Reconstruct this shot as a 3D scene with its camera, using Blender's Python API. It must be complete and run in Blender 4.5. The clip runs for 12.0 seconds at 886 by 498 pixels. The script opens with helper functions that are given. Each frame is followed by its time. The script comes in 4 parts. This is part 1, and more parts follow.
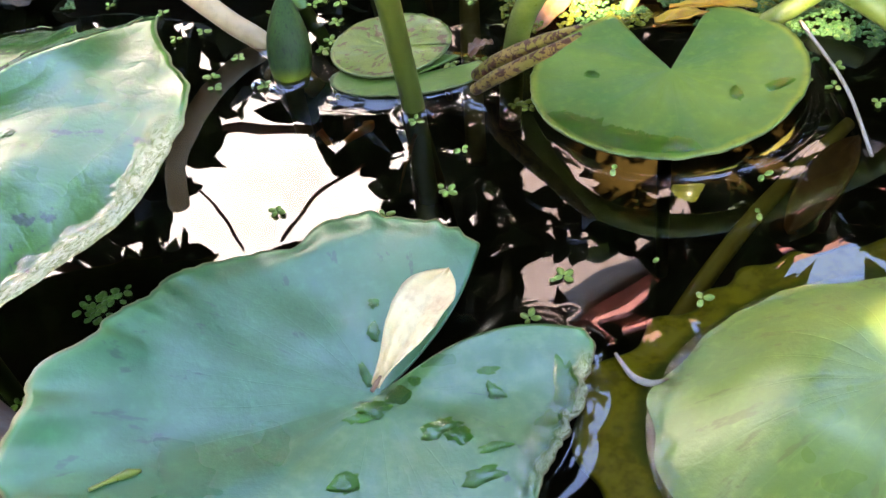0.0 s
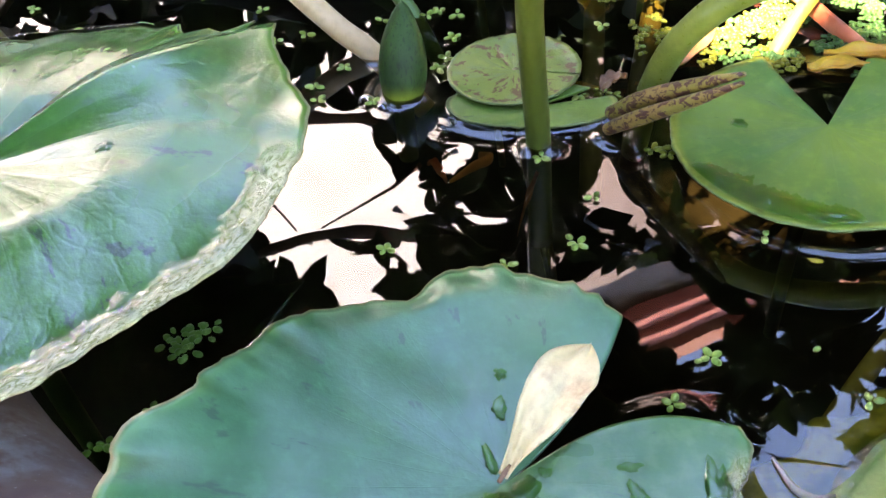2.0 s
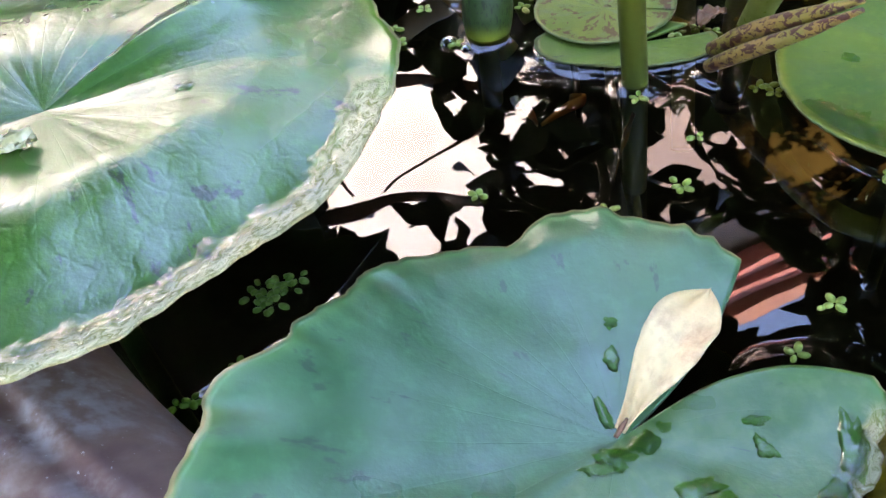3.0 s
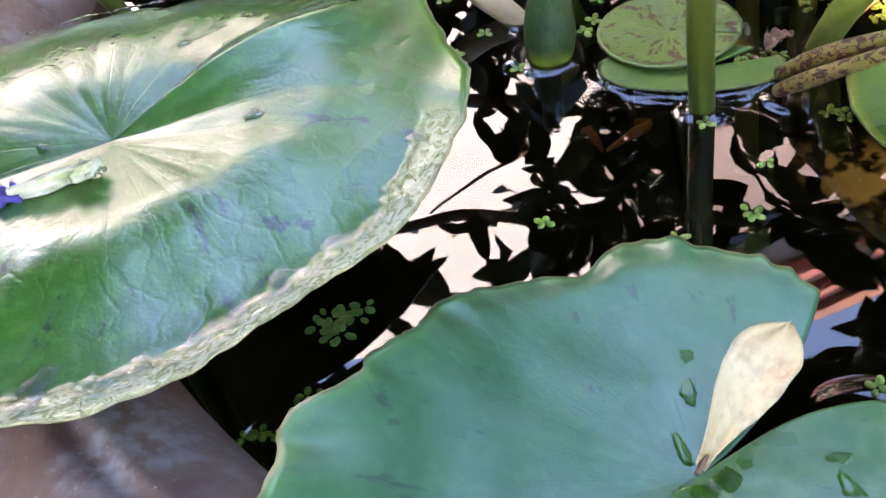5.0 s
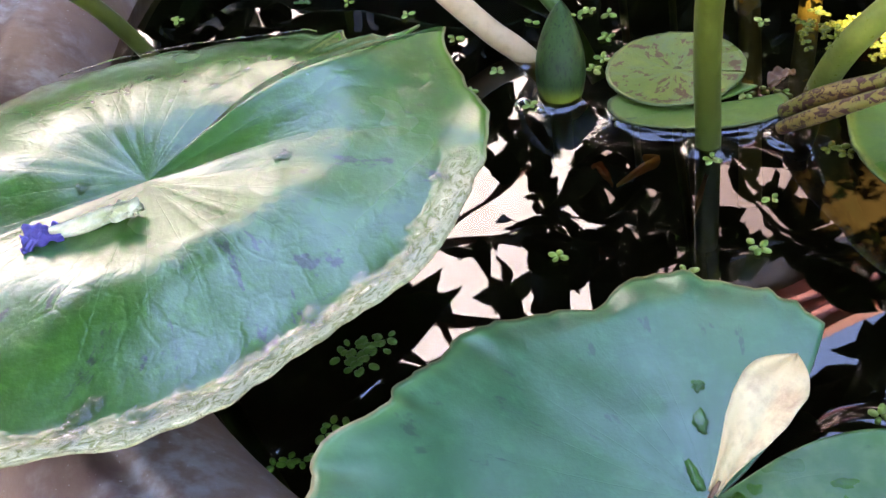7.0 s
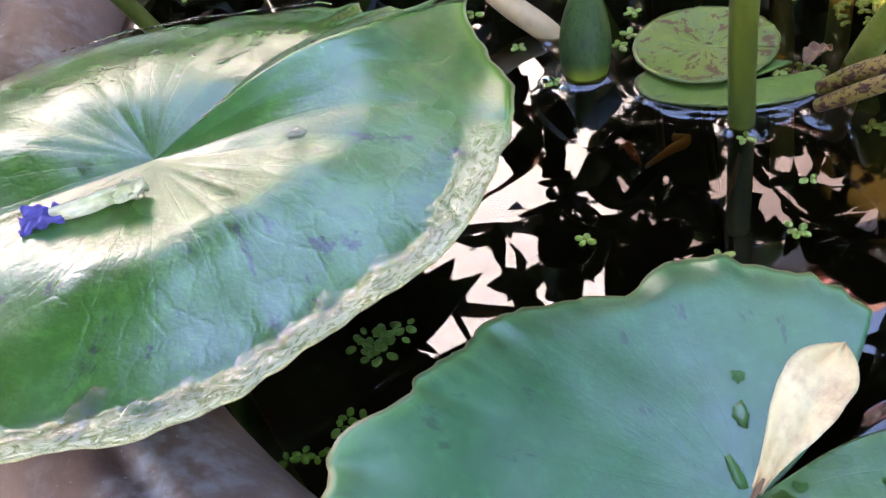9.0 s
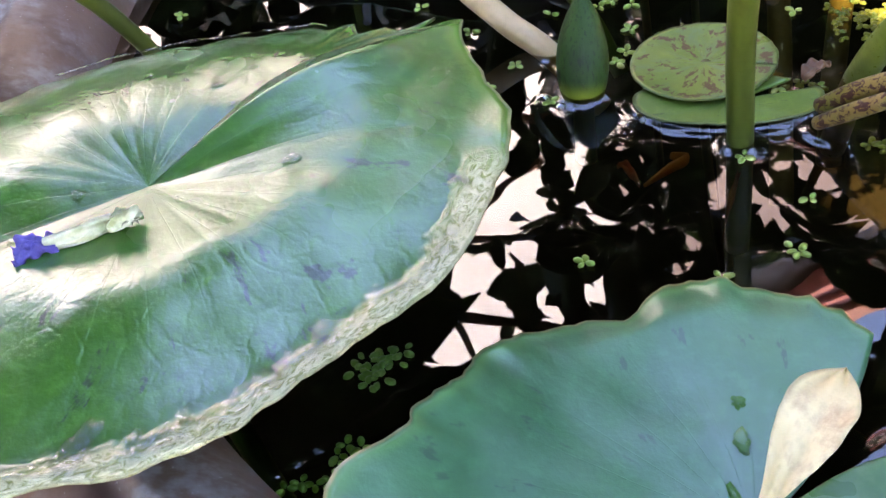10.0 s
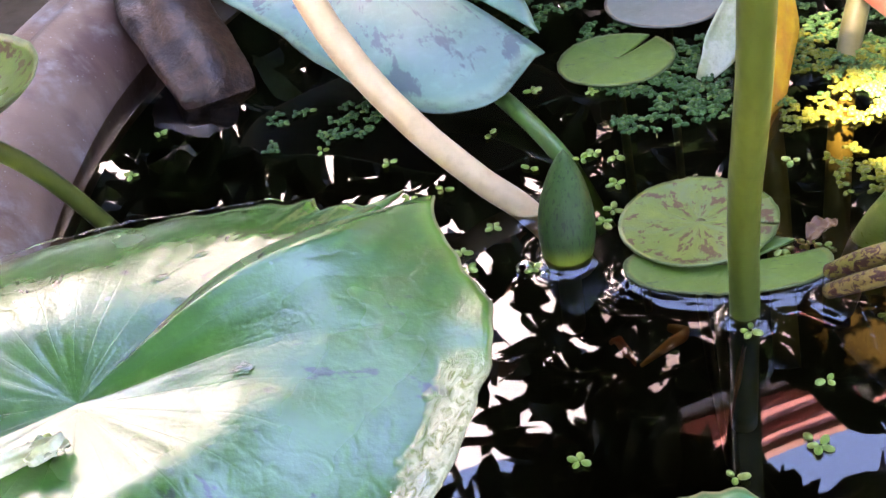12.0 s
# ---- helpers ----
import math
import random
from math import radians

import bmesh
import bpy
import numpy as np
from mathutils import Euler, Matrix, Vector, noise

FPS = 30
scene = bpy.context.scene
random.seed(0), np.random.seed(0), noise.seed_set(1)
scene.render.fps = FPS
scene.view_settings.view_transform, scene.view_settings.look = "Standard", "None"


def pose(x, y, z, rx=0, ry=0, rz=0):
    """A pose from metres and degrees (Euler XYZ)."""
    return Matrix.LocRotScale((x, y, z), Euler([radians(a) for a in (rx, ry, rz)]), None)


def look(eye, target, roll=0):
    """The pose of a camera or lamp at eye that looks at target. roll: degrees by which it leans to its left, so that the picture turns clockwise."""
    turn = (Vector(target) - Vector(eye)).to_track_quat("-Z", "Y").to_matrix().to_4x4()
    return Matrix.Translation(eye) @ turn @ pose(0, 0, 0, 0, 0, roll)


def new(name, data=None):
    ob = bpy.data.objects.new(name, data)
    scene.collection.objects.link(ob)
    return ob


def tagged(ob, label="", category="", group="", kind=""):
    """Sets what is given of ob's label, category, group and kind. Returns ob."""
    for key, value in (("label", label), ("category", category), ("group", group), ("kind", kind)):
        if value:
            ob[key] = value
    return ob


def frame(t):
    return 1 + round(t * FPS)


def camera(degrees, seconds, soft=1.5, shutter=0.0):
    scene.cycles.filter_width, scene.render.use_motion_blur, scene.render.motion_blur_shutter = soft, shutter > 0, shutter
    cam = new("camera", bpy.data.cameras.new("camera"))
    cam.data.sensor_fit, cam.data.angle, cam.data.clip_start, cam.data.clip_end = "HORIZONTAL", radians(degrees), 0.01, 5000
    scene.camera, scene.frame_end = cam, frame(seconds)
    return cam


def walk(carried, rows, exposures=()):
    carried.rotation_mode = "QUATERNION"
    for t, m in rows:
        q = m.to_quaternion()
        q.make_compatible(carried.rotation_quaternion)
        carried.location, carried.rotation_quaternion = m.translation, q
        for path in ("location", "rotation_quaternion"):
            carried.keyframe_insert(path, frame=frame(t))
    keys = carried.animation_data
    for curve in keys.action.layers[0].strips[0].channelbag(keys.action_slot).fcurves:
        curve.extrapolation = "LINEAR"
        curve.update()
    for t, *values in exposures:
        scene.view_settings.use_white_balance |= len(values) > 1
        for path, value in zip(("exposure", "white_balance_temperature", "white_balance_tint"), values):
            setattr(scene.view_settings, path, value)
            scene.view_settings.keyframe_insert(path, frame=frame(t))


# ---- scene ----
cam = camera(39.0, 12.0)
PATH = [
    (0, (0.031, 0.021, 0.356), (0.165, 1.539, -0.939), -9.7),
    (0.5, (0.021, 0.037, 0.367), (0.15, 1.579, -0.901), -7.9),
    (1, (0.022, 0.046, 0.359), (0.173, 1.574, -0.923), -5.4),
    (1.5, (0.023, 0.06, 0.362), (0.184, 1.61, -0.892), -5.7),
    (2, (-0.001, 0.089, 0.343), (0.089, 1.601, -0.962), -5.8),
    (2.5, (-0.013, 0.094, 0.333), (0.058, 1.604, -0.976), -6.5),
    (3, (-0.019, 0.107, 0.319), (-0.015, 1.596, -1.016), -8.6),
    (3.2, (-0.016, 0.108, 0.316), (-0.009, 1.597, -1.019), -8.4),
    (4.8, (-0.028, 0.111, 0.319), (-0.086, 1.639, -0.97), -10.1),
    (5, (-0.03, 0.116, 0.32), (-0.079, 1.626, -0.989), -9.9),
    (5.5, (-0.027, 0.119, 0.32), (-0.088, 1.626, -0.993), -10.5),
    (6, (-0.028, 0.108, 0.325), (-0.083, 1.609, -0.996), -10.4),
    (6.5, (-0.029, 0.1, 0.328), (-0.074, 1.629, -0.96), -10.1),
    (7, (-0.037, 0.105, 0.338), (-0.077, 1.636, -0.948), -9.8),
    (8.8, (-0.041, 0.121, 0.323), (-0.096, 1.653, -0.962), -10.1),
    (9, (-0.042, 0.123, 0.321), (-0.101, 1.644, -0.976), -10.3),
    (9.5, (-0.042, 0.126, 0.325), (-0.091, 1.656, -0.962), -10.1),
    (10, (-0.04, 0.13, 0.324), (-0.098, 1.656, -0.968), -10.7),
    (10.5, (-0.037, 0.129, 0.322), (-0.085, 1.662, -0.962), -10.7),
    (11, (-0.04, 0.143, 0.329), (-0.078, 1.697, -0.929), -9.6),
    (11.5, (-0.045, 0.155, 0.316), (-0.101, 1.705, -0.947), -10.1),
    (12, (-0.035, 0.19, 0.315), (-0.026, 1.814, -0.851), -10.7),
]
walk(cam, [(t, look(eye, target, roll)) for t, eye, target, roll in PATH], [(0.0, 5.13, 7850, 25), (3.0, 5.0, 7750, 29), (9.5, 4.92, 7700, 31), (11.5, 5.05, 7700, 34), (12.0, 5.25, 7700, 38)])

# ---- daylight ----
SUN_AZ, SUN_EL = radians(-157), radians(55)
TO_SUN = Vector((math.sin(SUN_AZ) * math.cos(SUN_EL), math.cos(SUN_AZ) * math.cos(SUN_EL), math.sin(SUN_EL)))
world = bpy.data.worlds.new("world")
scene.world = world
world.use_nodes = True
wn = world.node_tree.nodes
sky = wn.new("ShaderNodeTexSky")
sky.sky_type, sky.sun_disc = "NISHITA", False
sky.sun_elevation, sky.sun_rotation = SUN_EL, SUN_AZ
sky.dust_density, sky.air_density, sky.ozone_density = 0.0, 1.0, 3.2
world.node_tree.links.new(sky.outputs["Color"], wn["Background"].inputs["Color"])
wn["Background"].inputs["Strength"].default_value = 0.15
sun = new("sun", bpy.data.lights.new("sun", "SUN"))
sun.data.energy, sun.data.angle, sun.data.color = 5.0, radians(0.55), (1.0, 0.95, 0.86)
sun.matrix_world = look(TO_SUN * 20, (0, 0, 0))



# ---- node helpers and materials ----
class Mat:
    """A small builder round one node material."""

    def __init__(self, name):
        self.m = bpy.data.materials.new(name)
        self.m.use_nodes = True
        self.t = self.m.node_tree
        self.t.nodes.clear()
        self.out = self.t.nodes.new("ShaderNodeOutputMaterial")

    def put(self, socket, value):
        if isinstance(value, bpy.types.NodeSocket):
            self.t.links.new(value, socket)
        elif value is not None:
            if isinstance(value, tuple) and len(value) == 3 and socket.type == "RGBA":
                value = (*value, 1.0)
            socket.default_value = value

    def node(self, kind, *values, **named):
        n = self.t.nodes.new(kind)
        for i, v in enumerate(values):
            self.put(n.inputs[i], v)
        for k, v in named.items():
            self.put(n.inputs[k.replace("_", " ")], v)
        return n

    def math(self, op, a, b=0.0, c=0.0):
        n = self.node("ShaderNodeMath", a, b, c)
        n.operation = op
        return n.outputs[0]

    def mix(self, fac, a, b, mode="MIX"):
        n = self.t.nodes.new("ShaderNodeMix")
        n.data_type, n.blend_type = "RGBA", mode
        self.put(n.inputs[0], fac), self.put(n.inputs[6], a), self.put(n.inputs[7], b)
        return n.outputs[2]

    def ramp(self, value, lo, hi, a=0.0, b=1.0):
        n = self.node("ShaderNodeMapRange", value, lo, hi, a, b)
        n.interpolation_type = "SMOOTHSTEP"
        return n.outputs[0]

    def noise(self, vec, scale, detail=3.0, rough=0.55, distort=0.0):
        n = self.node("ShaderNodeTexNoise", Vector=vec, Scale=scale, Detail=detail, Roughness=rough, Distortion=distort)
        return n.outputs[0]

    def coord(self, which="Object"):
        return self.t.nodes.new("ShaderNodeTexCoord").outputs[which]

    def random(self):
        return self.t.nodes.new("ShaderNodeObjectInfo").outputs["Random"]

    def bump(self, height, strength=0.3, distance=0.001, normal=None):
        return self.node("ShaderNodeBump", Strength=strength, Distance=distance, Height=height, Normal=normal).outputs[0]

    def stretched(self, vec, sx, sy, sz):
        n = self.node("ShaderNodeMapping", Vector=vec)
        n.inputs["Scale"].default_value = (sx, sy, sz)
        return n.outputs[0]

    def surface(self, colour, rough=0.5, normal=None, spec=0.5, glow_through=0.0, metal=0.0):
        p = self.node("ShaderNodeBsdfPrincipled", Base_Color=colour, Roughness=rough, Metallic=metal, Normal=normal)
        p.inputs["Specular IOR Level"].default_value = spec
        sh = p.outputs[0]
        if glow_through:
            tr = self.node("ShaderNodeBsdfTranslucent", Color=colour, Normal=normal)
            sh = self.node("ShaderNodeMixShader", glow_through, sh, tr.outputs[0]).outputs[0]
        self.t.links.new(sh, self.out.inputs[0])
        return self.m


def uv_parts(k):
    n = k.t.nodes.new("ShaderNodeUVMap")
    n.uv_map = "pad"
    s = k.node("ShaderNodeSeparateXYZ", n.outputs[0])
    return s.outputs[0], s.outputs[1]


def pad_material(name, green, green2, fleck, fleck_amount, rim, rim_from, rough=0.3, veins=22, glow=0.12, fleck_in=0.25, spec=0.5, seed=0.0, fleck_mix=0.75, bloom_mix=0.15, rim_from_u=None, rim_to_u=None, vein_mix=0.14, fleck_turns=46.0, coat=0.0, line=None, net=0.04, second=None):
    """A waxy leaf: mottled green, radial flecks and faint veins, a rim of another colour."""
    k = Mat(name)
    u, v = uv_parts(k)
    ob = k.coord()
    big = k.noise(ob, 18.0, 3.0)
    fine = k.noise(ob, 160.0, 3.0)
    col = k.mix(k.ramp(big, 0.35, 0.68), green, green2)
    col = k.mix(k.ramp(fine, 0.45, 0.8, 0.0, 0.35), col, tuple(c * 1.5 for c in green2))
    # tone past the crease: leaf colour, and the missing sky sheen painted in
    if second:
        col = k.mix(k.math("MULTIPLY", k.ramp(k.math("ADD", u, k.math("MULTIPLY", k.math("SUBTRACT", big, 0.5), 0.03)), second[0], second[0] + 0.02), 0.75), col, k.mix(k.ramp(fine, 0.4, 0.7), second[1], second[2]))
    wave = k.math("ABSOLUTE", k.math("SINE", k.math("MULTIPLY", k.math("ADD", u, k.math("MULTIPLY", big, 0.012)), math.pi * veins)))
    vein = k.math("MULTIPLY", k.ramp(wave, 0.0, 0.11, 1.0, 0.0), k.ramp(v, 0.02, 0.9, 1.0, 0.1))
    col = k.mix(k.math("MULTIPLY", vein, vein_mix), col, tuple(min(1.0, c * 1.9 + 0.03) for c in green2))
    bloom = k.noise(k.node("ShaderNodeCombineXYZ", k.math("MULTIPLY", u, 15.0), k.math("MULTIPLY", v, 2.2), seed + 20.0).outputs[0], 1.0, 4.0, 0.6, 0.3)
    col = k.mix(k.math("MULTIPLY", k.ramp(bloom, 0.42, 0.72), bloom_mix), col, (0.11, 0.185, 0.17))
    streak = k.noise(k.node("ShaderNodeCombineXYZ", k.math("MULTIPLY", u, fleck_turns), k.math("MULTIPLY", v, 5.0), seed).outputs[0], 1.0, 4.0, 0.65, 0.25)
    fl = k.math("MULTIPLY", k.ramp(streak, 0.72 - 0.22 * fleck_amount, 0.79 - 0.22 * fleck_amount), k.ramp(v, fleck_in, fleck_in + 0.12))
    col = k.mix(k.math("MULTIPLY", fl, fleck_mix), col, fleck)
    edge = k.ramp(k.math("ADD", v, k.math("MULTIPLY", k.math("SUBTRACT", k.noise(ob, 55.0), 0.5), 0.16)), rim_from, min(0.995, rim_from + 0.07))
    wet = 0.0
    if rim_from_u is None:
        rim = k.mix(k.ramp(k.noise(ob, 120.0, 5.0, 0.65), 0.42, 0.62, 0.0, 0.65), rim, tuple(c * 0.4 for c in rim))
    col = k.mix(k.ramp(v, 0.93, 0.985, 0.0, 0.55), col, tuple(min(1.0, c * 1.5) for c in (green2[0] * 1.6, green2[1], green2[2] * 0.7)))
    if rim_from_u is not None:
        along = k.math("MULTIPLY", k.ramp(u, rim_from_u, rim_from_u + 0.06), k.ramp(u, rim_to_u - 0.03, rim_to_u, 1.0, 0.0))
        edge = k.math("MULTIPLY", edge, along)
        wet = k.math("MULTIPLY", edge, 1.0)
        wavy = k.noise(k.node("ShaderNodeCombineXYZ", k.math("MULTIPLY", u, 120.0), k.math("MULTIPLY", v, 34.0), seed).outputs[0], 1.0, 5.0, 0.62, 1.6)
        # rim colour holds the pale margin and, brighter still, the water's glints
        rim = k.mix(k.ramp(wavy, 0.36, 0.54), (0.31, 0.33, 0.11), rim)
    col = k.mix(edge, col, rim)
    col = k.mix(k.ramp(v, 0.988, 0.997, 0.0, 0.7), col, line or tuple(c * 0.7 + 0.05 for c in green2))
    h = k.math("ADD", k.math("MULTIPLY", vein, -0.10), k.math("ADD", k.math("MULTIPLY", k.noise(ob, 60.0, 4.0, 0.6, 0.8), 0.5), k.math("MULTIPLY", k.noise(ob, 700.0, 2.0), 0.15)))
    cells = k.t.nodes.new("ShaderNodeTexVoronoi")
    cells.feature = "DISTANCE_TO_EDGE"
    bent = k.node("ShaderNodeCombineXYZ", k.math("ADD", k.math("MULTIPLY", u, veins * 2.2), k.math("MULTIPLY", k.noise(ob, 60.0), 1.3)), k.math("ADD", k.math("MULTIPLY", v, 9.0), k.math("MULTIPLY", k.noise(ob, 45.0), 1.6)), seed)
    k.put(cells.inputs["Vector"], bent.outputs[0])
    cells.inputs["Scale"].default_value = 1.0
    h = k.math("ADD", h, k.math("MULTIPLY", k.math("MULTIPLY", k.ramp(cells.outputs["Distance"], 0.0, 0.16), k.ramp(v, 0.2, 0.5)), net))
    nrm = k.bump(h, 0.32, 0.0014)
    r = k.ramp(big, 0.2, 0.8, rough - 0.06, rough + 0.1)
    if rim_from_u is not None:
        nrm = k.bump(k.math("MULTIPLY", wavy, wet), 1.0, 0.004, nrm)
        r = k.node("ShaderNodeMapRange", wet, 0.0, 1.0, r, 0.06).outputs[0]
    m = k.surface(col, r, nrm, spec, glow)
    if coat:
        shiny = [n for n in m.node_tree.nodes if n.type == "BSDF_PRINCIPLED"][0]
        shiny.inputs["Coat Weight"].default_value = coat
        shiny.inputs["Coat Roughness"].default_value = 0.25
        k.put(shiny.inputs["Coat Normal"], nrm)
    return m


def plain(name, a, b, scale=60.0, rough=0.5, bump=0.4, depth=0.001, glow=0.0, stretch=(1, 1, 1), spec=0.5, low=0.35, high=0.68, third=None, third_from=0.50, third_to=0.74):
    """Two tones, blended by noise at two scales, with relief."""
    k = Mat(name)
    c = k.stretched(k.coord(), *stretch)
    n1, n2 = k.noise(c, scale, 4.0), k.noise(c, scale * 7, 3.0)
    col = k.mix(k.ramp(n1, low, high), a, b)
    col = k.mix(k.ramp(n2, 0.45, 0.8, 0.0, 0.3), col, tuple(x * 0.6 for x in a))
    if third:
        col = k.mix(k.ramp(k.noise(c, scale * 0.9, 8.0, 0.75), third_from, third_to), col, third)
    h = k.math("ADD", n1, k.math("MULTIPLY", n2, 0.35))
    return k.surface(col, k.ramp(n2, 0.2, 0.8, rough - 0.08, rough + 0.08), k.bump(h, bump, depth), spec, glow)


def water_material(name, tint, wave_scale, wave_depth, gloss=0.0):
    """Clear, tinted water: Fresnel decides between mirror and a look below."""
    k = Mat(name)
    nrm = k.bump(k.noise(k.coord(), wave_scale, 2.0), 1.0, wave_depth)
    # index above water's 1.33, so mirrored light comes out stronger
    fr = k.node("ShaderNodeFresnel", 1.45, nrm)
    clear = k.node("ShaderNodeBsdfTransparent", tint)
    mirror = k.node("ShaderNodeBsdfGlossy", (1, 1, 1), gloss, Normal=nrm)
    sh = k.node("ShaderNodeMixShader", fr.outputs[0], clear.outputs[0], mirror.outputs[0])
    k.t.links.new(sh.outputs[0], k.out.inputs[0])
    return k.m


def tub_material():
    """Brown glaze with a purple cast, streaks, lime bloom and pale specks."""
    k = Mat("tub_glaze")
    ob = k.coord()
    col = k.mix(k.ramp(k.noise(ob, 14.0, 4.0), 0.35, 0.68), (0.165, 0.095, 0.070), (0.245, 0.155, 0.116))
    col = k.mix(k.ramp(k.noise(k.stretched(ob, 1.0, 1.0, 0.25), 26.0, 3.0, 0.5, 0.4), 0.52, 0.68, 0.0, 0.6), col, (0.10, 0.045, 0.042))
    lime = k.math("MULTIPLY", k.ramp(k.noise(ob, 20.0, 5.0, 0.6, 0.5), 0.46, 0.70), k.ramp(k.noise(ob, 130.0, 4.0), 0.30, 0.65))
    col = k.mix(k.math("MULTIPLY", lime, 0.75), col, (0.40, 0.38, 0.37))
    speck = k.ramp(k.noise(ob, 520.0, 2.0), 0.70, 0.76)
    col = k.mix(k.math("MULTIPLY", speck, 0.6), col, (0.50, 0.47, 0.46))
    h = k.math("ADD", k.noise(ob, 30.0, 4.0), k.math("MULTIPLY", k.noise(ob, 300.0, 3.0), 0.25))
    return k.surface(col, k.ramp(lime, 0.0, 0.6, 0.40, 0.65), k.bump(h, 0.45, 0.0018), 0.32)


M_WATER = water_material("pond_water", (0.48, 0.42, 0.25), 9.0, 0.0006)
M_FILM = water_material("water_film", (0.97, 0.98, 0.95), 260.0, 0.0012, 0.02)
# green tint stands in for the pad's sheen, which wet spots lose
M_WET = water_material("water_drop", (0.56, 0.84, 0.40), 200.0, 0.0008, 0.02)
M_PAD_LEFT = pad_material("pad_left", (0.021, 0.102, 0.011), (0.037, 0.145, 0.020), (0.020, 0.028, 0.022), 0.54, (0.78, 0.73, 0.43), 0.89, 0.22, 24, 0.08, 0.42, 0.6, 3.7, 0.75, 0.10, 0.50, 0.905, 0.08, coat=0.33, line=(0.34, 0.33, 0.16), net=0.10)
M_PAD_FRONT = pad_material("pad_front", (0.018, 0.115, 0.040), (0.032, 0.155, 0.056), (0.022, 0.040, 0.036), 0.42, (0.62, 0.62, 0.34), 0.91, 0.30, 24, 0.10, 0.35, 0.65, 1.3, 0.5, 0.2, 0.80, 0.985, vein_mix=0.05, coat=0.08, line=(0.36, 0.28, 0.12), net=0.04, second=(0.52, (0.050, 0.150, 0.030), (0.085, 0.185, 0.045)))
M_PAD_RIGHT = pad_material("pad_right", (0.055, 0.160, 0.030), (0.130, 0.225, 0.028), (0.04, 0.11, 0.02), 0.3, (0.22, 0.27, 0.03), 0.93, 0.40, 20, 0.14, 0.3, 0.35, 5.1)
M_PAD_YELLOW = pad_material("pad_yellowing", (0.170, 0.265, 0.045), (0.250, 0.330, 0.065), (0.15, 0.10, 0.03), 0.6, (0.80, 0.74, 0.09), 0.80, 0.30, 18, 0.22, 0.3, 0.6, 8.2, 0.35, 0.2)
M_PAD_SMALL = pad_material("pad_small", (0.112, 0.185, 0.022), (0.165, 0.225, 0.032), (0.095, 0.022, 0.012), 0.85, (0.12, 0.19, 0.04), 0.93, 0.30, 14, 0.16, 0.10, 0.6, 2.4, 0.85, 0.3, fleck_turns=30.0)
M_PAD_LOW = pad_material("pad_low", (0.085, 0.165, 0.024), (0.120, 0.198, 0.032), (0.05, 0.09, 0.03), 0.5, (0.14, 0.18, 0.05), 0.93, 0.38, 14, 0.14, 0.3, 0.32, 6.4)
M_PAD_BACK = pad_material("pad_back", (0.060, 0.170, 0.105), (0.090, 0.215, 0.140), (0.030, 0.045, 0.055), 0.8, (0.12, 0.20, 0.12), 0.95, 0.36, 22, 0.12, 0.3, 0.8, 9.9, 0.75, 0.7)
M_PAD_PALE = pad_material("pad_pale", (0.16, 0.18, 0.13), (0.22, 0.22, 0.17), (0.10, 0.10, 0.07), 0.4, (0.10, 0.08, 0.05), 0.95, 0.4, 16, 0.1, 0.3, 0.5, 4.4)
M_STEM = plain("stem_green", (0.060, 0.080, 0.010), (0.096, 0.116, 0.014), 40, 0.36, 0.2, 0.0006, 0.06, (1, 1, 0.2))
M_STEM_ARCH = plain("stem_light_green", (0.150, 0.190, 0.026), (0.215, 0.250, 0.045), 40, 0.33, 0.2, 0.0006, 0.14)
M_STEM_DARK = plain("stem_dark_green", (0.05, 0.12, 0.02), (0.08, 0.17, 0.03), 40, 0.4, 0.2, 0.0006, 0.08)
M_STEM_YELLOW = plain("stem_yellow", (0.30, 0.25, 0.03), (0.36, 0.34, 0.07), 30, 0.4, 0.2, 0.0006, 0.2)
M_STEM_BEIGE = plain("stem_beige", (0.58, 0.39, 0.20), (0.68, 0.49, 0.27), 30, 0.42, 0.2, 0.0006, 0.10)
M_STEM_RED = plain("stem_red", (0.45, 0.10, 0.04), (0.55, 0.22, 0.12), 30, 0.4, 0.2, 0.0006, 0.12)
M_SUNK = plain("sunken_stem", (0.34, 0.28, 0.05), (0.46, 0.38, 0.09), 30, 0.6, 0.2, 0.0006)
# darker copy of the sunken stem: the dim light under water is in its colour
M_SUNK_DIM = plain("sunken_stem_dim", (0.08, 0.075, 0.02), (0.13, 0.11, 0.03), 30, 0.6, 0.2, 0.0006)
M_RUST = plain("rust_leaf", (0.20, 0.075, 0.025), (0.34, 0.14, 0.045), 60, 0.5, 0.4, 0.001, 0.15)
M_ORANGE = plain("orange_leaf", (0.72, 0.25, 0.07), (0.82, 0.38, 0.13), 80, 0.45, 0.4, 0.001, 0.2)
M_BROWN = plain("brown_leaf", (0.16, 0.07, 0.03), (0.26, 0.13, 0.06), 60, 0.5, 0.4, 0.001, 0.1)
M_YELLOW_LEAF = plain("yellow_leaf", (0.54, 0.33, 0.012), (0.46, 0.20, 0.012), 60, 0.4, 0.3, 0.001, 0.2)
M_DRY = plain("dry_leaf", (0.80, 0.58, 0.28), (0.88, 0.69, 0.38), 45, 0.55, 0.5, 0.0012, 0.15, third=(0.62, 0.38, 0.20))
M_TWIG = plain("dry_twig", (0.30, 0.24, 0.17), (0.42, 0.36, 0.28), 80, 0.7, 0.5, 0.001)
M_TUB = tub_material()
# near black and almost without gloss: the unlit depth is put into this colour
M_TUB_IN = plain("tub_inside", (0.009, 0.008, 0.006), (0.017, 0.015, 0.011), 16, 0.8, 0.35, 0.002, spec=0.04)
